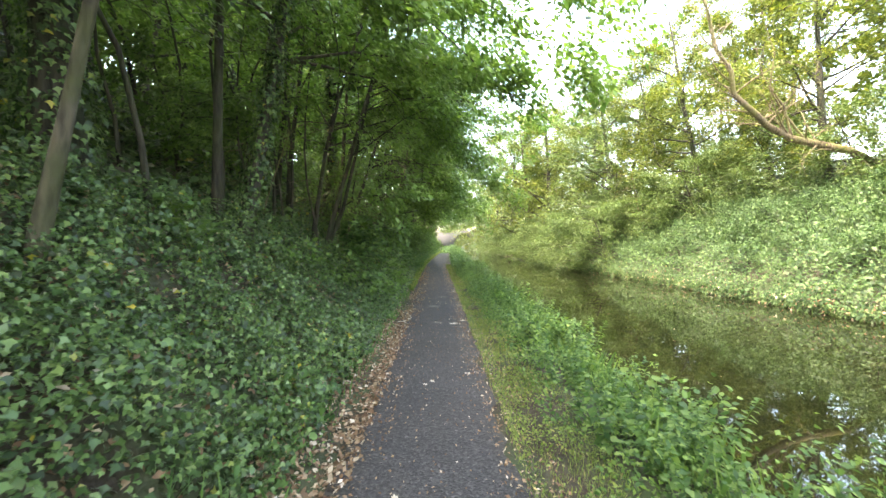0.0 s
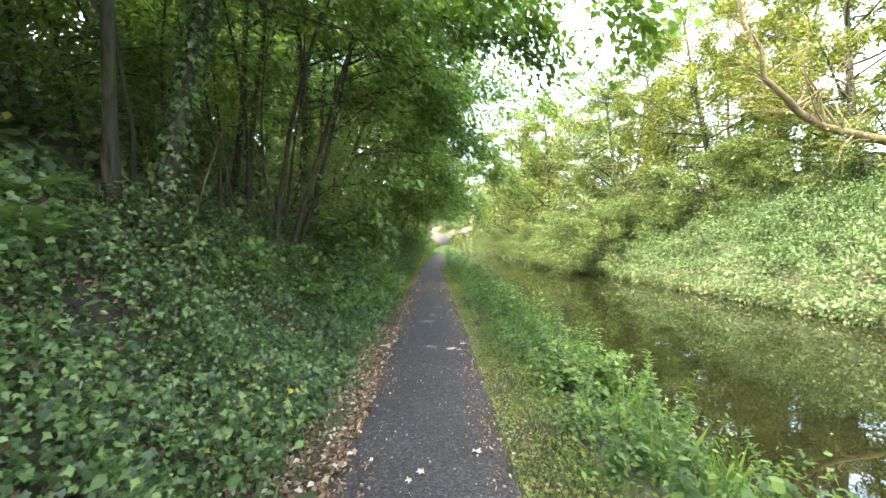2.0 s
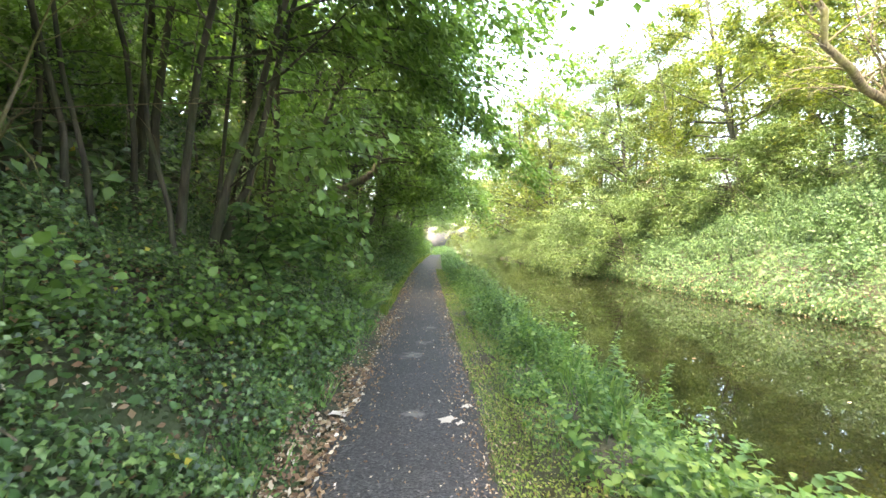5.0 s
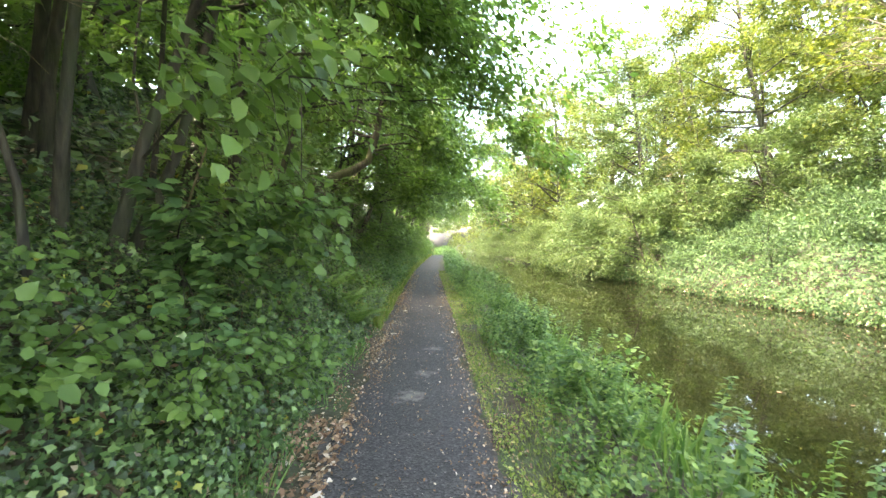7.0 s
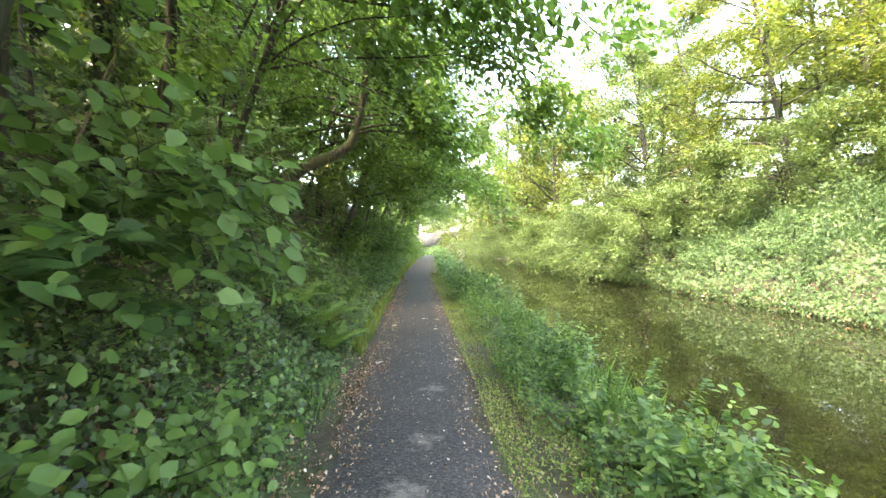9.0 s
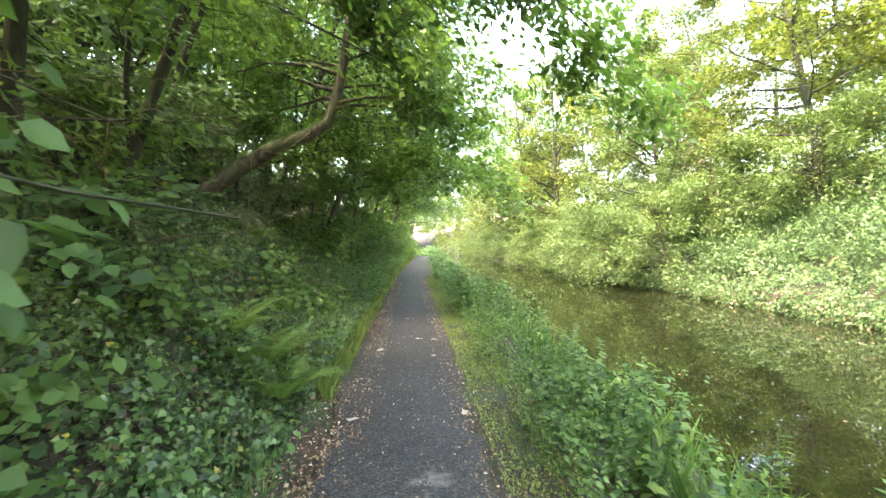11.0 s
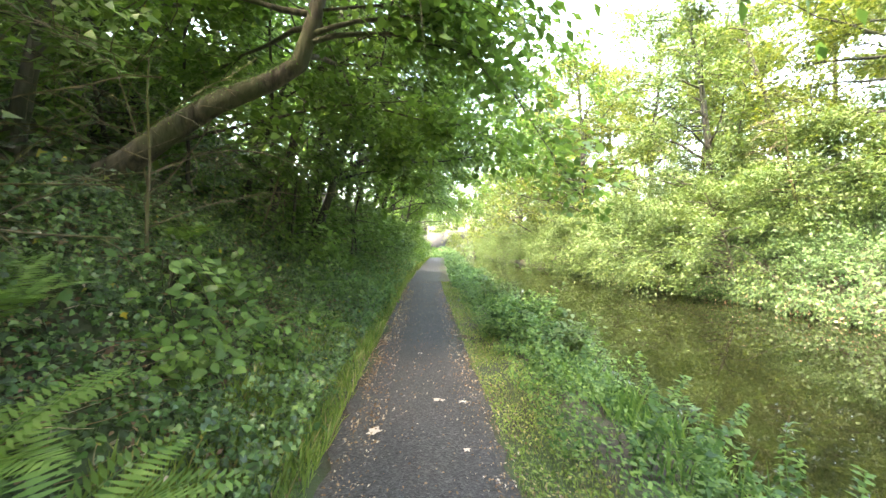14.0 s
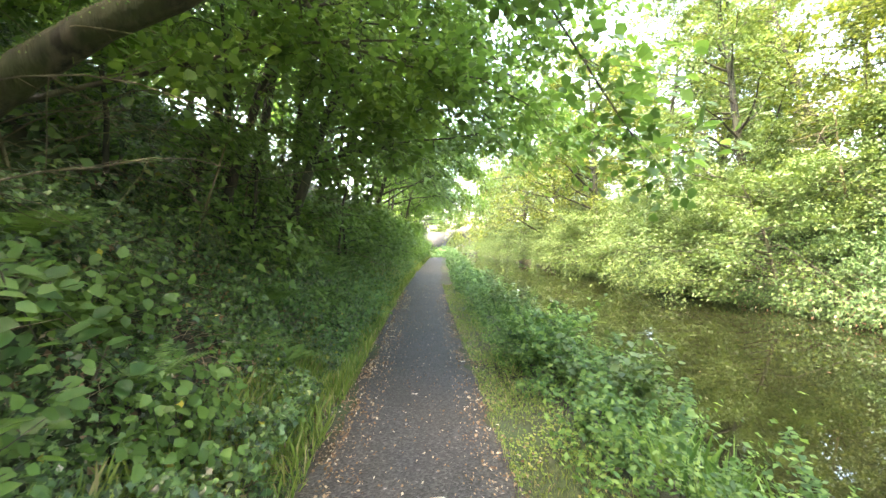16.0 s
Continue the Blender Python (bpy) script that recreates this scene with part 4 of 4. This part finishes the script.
for i, (x, y, t) in enumerate([(-1.7, 9.0, 0.7), (-2.1, 8.2, 0.8), (-1.6, 10.2, 0.7), (-1.9, 11.2, 0.8), (-2.0, 15.4, 0.6), (-1.75, 16.6, 0.6), (-2.3, 13.0, 0.8), (-2.4, 6.9, 0.6), (-1.9, 20.2, 0.7), (-1.6, 22.5, 0.7), (-1.8, 25.0, 0.8), (-2.5, 16.9, 0.7)]):
    tagged(bush(420 + i, x, y, BRAMBLE, t, 560, 0.085, HEDGE_LEAF, "bramble"), group="brambles on the bank")


def elder(seed, x, y, label, ends, size, nodes=22):
    """A shrub of long arching shoots, each with pairs of broad leaves."""
    rng = np.random.default_rng(seed)
    ob = new("broadleaf_shrub")
    foot = np.array(on_bank(x, y, 0.0))
    ob.location = foot
    for e in ends:
        d = np.array(e) - foot
        f = np.linspace(0, 1, 8)[:, None]
        line = d[None, :] * f
        line[:, 2] += 0.35 * np.sin(np.pi * f[:, 0] ** 0.7)
        line += rng.normal(0, 0.015, line.shape) * f
        shoot = part("shoot", mesh_of("shoot", *tubes([(line, np.linspace(0.011, 0.003, 8))], 5), BARK), ob)
        pts, hd, sz = [], [], []
        way = d / np.linalg.norm(d)
        for g in np.linspace(0.22, 1.0, nodes):
            j = min(int(g * 7), 6)
            p = line[j] + (line[j + 1] - line[j]) * (g * 7 - j)
            for k in range(4):
                a = np.cross(way, [0, 0, 1]) * (1 if k % 2 else -1) + way * rng.uniform(0.1, 0.9) + np.array([0, 0, rng.uniform(-0.5, 0.35)])
                pts.append(p + a * rng.uniform(0.01, 0.14))
                hd.append(a * 2)
                sz.append(size * rng.uniform(0.65, 1.2))
        v, t = scatter(rng, np.array(pts), np.tile([0.15, -0.3, 1.0], (len(pts), 1)), sz, BROAD, heading=np.array(hd), jitter=0.3)
        part("leaves", mesh_of("leaves", v, t, NETTLE), shoot)
    return tagged(ob, label, "shrub", "broad-leaved shrubs on the bank")


ELDER = "shrub with broad fresh green leaves arching off the bank"
elder(461, -2.3, 9.9, ELDER, [(-1.1, 10.0, 1.85), (-1.35, 9.6, 1.6), (-1.5, 9.3, 1.45), (-1.7, 9.1, 1.15), (-1.75, 9.2, 1.8), (-1.3, 10.5, 1.5), (-1.5, 9.0, 0.9), (-2.0, 9.2, 2.0), (-1.45, 10.0, 1.2), (-1.6, 10.6, 1.9)], 0.12)
elder(462, -2.6, 11.3, ELDER, [(-1.7, 11.0, 1.9), (-1.5, 11.6, 1.5), (-1.9, 10.8, 1.5), (-1.6, 12.0, 1.8), (-2.0, 11.2, 2.2)], 0.11)
elder(463, -2.6, 16.2, ELDER, [(-2.0, 16.0, 1.15), (-1.9, 15.7, 0.95), (-2.15, 15.5, 0.85), (-1.85, 16.3, 0.9), (-2.3, 15.6, 1.2)], 0.13, 6)
elder(464, -2.7, 12.9, ELDER, [(-1.7, 12.7, 1.95), (-1.9, 12.75, 2.1), (-2.1, 12.6, 1.95), (-2.0, 13.0, 1.75)], 0.14, 6)


def fern(seed, x, y, size, count=8):
    rng = np.random.default_rng(seed)
    ob = new("fern")
    ob.location = (x, y, float(height(x, y)) + 0.02)
    for i in range(count):
        az = 6.28 * i / count + rng.uniform(-0.3, 0.3)
        out = np.array([np.cos(az), np.sin(az), 0])
        line = bend(rng, (0, 0, 0), out * 0.55 + np.array([0.15, 0, 1.0]), size * rng.uniform(0.8, 1.15), 14, 0.1, 0.02)
        way = np.gradient(line, axis=0)
        way /= np.linalg.norm(way, axis=1, keepdims=True)
        across = np.cross(way, [0, 0, 1.0])
        across /= np.linalg.norm(across, axis=1, keepdims=True) + 1e-9
        vs, fs = [], []
        for g in np.linspace(0.12, 0.99, 24):
            j = min(int(g * 13), 12)
            p = line[j] + (line[j + 1] - line[j]) * (g * 13 - j)
            ln = size * 0.26 * math.sin(math.pi * (0.1 + 0.88 * g)) ** 0.8 + 0.01
            w = size * 0.016
            for sgn in (-1, 1):
                tip = p + across[j] * sgn * ln + way[j] * ln * 0.3 + np.array([0, 0, -0.12 * ln])
                mid = p + (tip - p) * 0.4
                k = len(vs)
                vs += [p, mid + way[j] * w, tip, mid - way[j] * w]
                fs += [(k, k + 1, k + 2), (k, k + 2, k + 3)]
        rv, rf = tubes([(line, np.linspace(0.004, 0.001, 14))], 4)
        fs += [tuple(a + len(vs) for a in t) for t in rf.tolist()]
        vs += rv.tolist()
        part("frond", mesh_of("frond", vs, fs, FERN), ob)
    return tagged(ob, "green fern with arching feathery fronds on the bank", "fern", "ferns on the bank")


for i, (x, y, z) in enumerate([(-1.69, 13.7, 0.85), (-1.38, 13.5, 0.65), (-2.0, 13.8, 0.75), (-2.05, 16.8, 0.5), (-2.6, 21.6, 0.75), (-2.3, 22.2, 0.7), (-2.0, 20.6, 0.6), (-2.5, 24.0, 0.8), (-2.2, 25.4, 0.75), (-2.9, 20.4, 0.7), (-2.4, 27.2, 0.8), (-1.7, 18.3, 0.45), (-1.95, 18.0, 0.5), (-2.9, 4.8, 0.6), (-3.25, 5.0, 0.6), (-1.45, 15.9, 0.4), (-1.9, 21.0, 0.7), (-1.8, 23.2, 0.7), (-2.2, 19.2, 0.65), (-2.6, 14.6, 0.6), (-3.0, 17.0, 0.6)]):
    fern(500 + i, x, y, z)


def fallen_leaf(seed, x, y, size):
    rng = np.random.default_rng(seed)
    n = 11
    vs = [(0, 0, 0.012)]
    for k in range(n):
        a = 6.283 * k / n
        r = size * (0.5 if k % 2 else 0.3) * rng.uniform(0.8, 1.15)
        vs.append((r * math.cos(a), 1.3 * r * math.sin(a), 0.004 + 0.02 * rng.random()))
    ob = new("fallen_leaf", mesh_of("fallen_leaf", vs, [(0, 1 + k, 1 + (k + 1) % n) for k in range(n)], PALE_LEAF))
    ob.matrix_world = pose(x, y, 0.012, 0, 0, rng.uniform(0, 360))
    return tagged(ob, "dry pale fallen leaf lying on the tarmac", "leaf", "fallen leaves on the path")


PALE_LEAF = leaf_material("pale_fallen_leaf", [(0.0, (0.4, 0.36, 0.29)), (1.0, (0.5, 0.46, 0.38))], 0.1, 0.7)
for i, (x, y, z) in enumerate([(0.3, 5.1, 0.07), (-0.12, 4.8, 0.07), (-0.2, 4.7, 0.06), (0.4, 8.55, 0.12), (-0.7, 8.7, 0.11), (-0.1, 16.55, 0.12), (-0.66, 15.85, 0.16), (0.14, 16.5, 0.09), (0.1, 15.5, 0.06), (0.33, 13.5, 0.1), (-0.7, 13.4, 0.1), (-0.8, 8.4, 0.2), (0.2, 8.25, 0.17), (0.3, 8.15, 0.1), (-0.3, 2.6, 0.05), (0.3, 11.8, 0.05), (-0.35, 18.4, 0.06), (0.25, 19.6, 0.07)]):
    fallen_leaf(600 + i, x, y, z)


# ---- dead wood and scraps ----
def stick(seed, x, y, length, turn, thick=0.012, lift=0.12, label="pale dead stick caught in the undergrowth"):
    rng = np.random.default_rng(seed)
    a = radians(turn)
    line = bend(rng, (0, 0, 0), (math.cos(a), math.sin(a), 0.12), length, 7, 0.0, 0.14)
    line[:, 2] = [float(surface(x + p[0], y + p[1])) - float(surface(x, y)) + 0.02 * math.sin(3 * k) for k, p in enumerate(line)]
    ob = new("dead_stick", mesh_of("dead_stick", *tubes([(line, np.linspace(thick, thick * 0.4, 7))], 6, False), PALE_BARK))
    ob.location = (x, y, float(surface(x, y)) + lift)
    return tagged(ob, label, "stick")


for i, (x, y, ln, turn) in enumerate([(-2.5, 6.2, 0.7, 10), (-1.7, 4.4, 0.5, 60), (-1.5, 8.2, 0.6, 170), (-2.3, 12.6, 0.9, 30), (-2.6, 15.4, 1.0, 150), (-2.1, 16.4, 0.9, 120), (-2.9, 17.6, 1.1, 20), (-1.6, 15.2, 0.5, 80), (-3.2, 18.4, 1.2, 100), (-2.4, 19.2, 0.9, 60)]):
    stick(700 + i, x, y, ln, turn)
for i, (x, y, ln, turn) in enumerate([(0.55, 6.7, 0.22, 30), (0.6, 6.2, 0.18, 140), (0.5, 7.3, 0.2, 80), (0.62, 13.6, 0.2, 20), (0.58, 12.5, 0.16, 120), (0.6, 16.7, 0.2, 60), (-0.6, 11.6, 0.2, 100), (0.66, 3.2, 0.2, 70), (0.52, 2.6, 0.15, 10)]):
    stick(720 + i, x, y, ln, turn, 0.005, 0.008, "short broken twig lying at the path edge")


def floating(seed, n):
    rng = np.random.default_rng(seed)
    x, y = rng.uniform(2.9, 8.5, n), rng.uniform(2, 34, n)
    p = np.stack([x, y, np.full(n, WATER_Z + 0.006)], 1)
    v, f = scatter(rng, p, np.tile([0, 0, 1.0], (n, 1)), 0.07 * rng.uniform(0.4, 1.3, n), OVAL, jitter=0.03)
    v[:, 2] = WATER_Z + 0.006
    tagged(new("floating_leaves", mesh_of("floating_leaves", v, f, DRY)), "scattered leaves floating on the still water", "leaves", kind="stuff")


floating(91, 70)
near_tree(241, "dead_shrub", "bare pale dead twigs hanging among the green", [(12.6, 26.7, 2.2), (12.4, 26.6, 3.2), (12.1, 26.5, 4.2), (11.9, 26.4, 5.2), (11.7, 26.4, 6.0)], 0.05, PALE_BARK, BRIGHT_LEAF, 12, 1.7, 0, 0.1, first=0.3, rise=0.1, droop=0.1, side=(-0.4, -0.2, 0))


def bracken(seed, x, y, n):
    """A tuft of collapsed dry stalks."""
    rng = np.random.default_rng(seed)
    p = np.stack([x + rng.normal(0, 0.22, n), y + rng.normal(0, 0.3, n), np.zeros(n)], 1)
    p[:, 2] = height(p[:, 0], p[:, 1]) + rng.uniform(0, 0.15, n) - float(height(x, y))
    p[:, :2] -= (x, y)
    az = rng.uniform(0, 6.283, n)
    stems = []
    for q, a in zip(p, az):
        stems.append((bend(rng, q, (math.cos(a), math.sin(a), rng.uniform(0.0, 0.5)), rng.uniform(0.15, 0.45), 4, 0.15, 0.15), (0.003, 0.0025, 0.002, 0.001)))
    v, f = tubes(stems, 3)
    ob = new("dry_tuft", mesh_of("dry_tuft", v, f, DRY))
    ob.location = (x, y, float(height(x, y)))
    return tagged(ob, "collapsed dry brown bracken on the bank", "bracken", "dry bracken on the bank", "stuff")


for i, (x, y) in enumerate([(-2.4, 16.6), (-2.7, 18.0), (-2.1, 17.6), (-2.6, 19.4), (-2.0, 15.0), (-1.7, 16.9), (-2.3, 14.0), (-3.1, 16.0), (-1.9, 19.6)]):
    bracken(740 + i, x, y, 90)
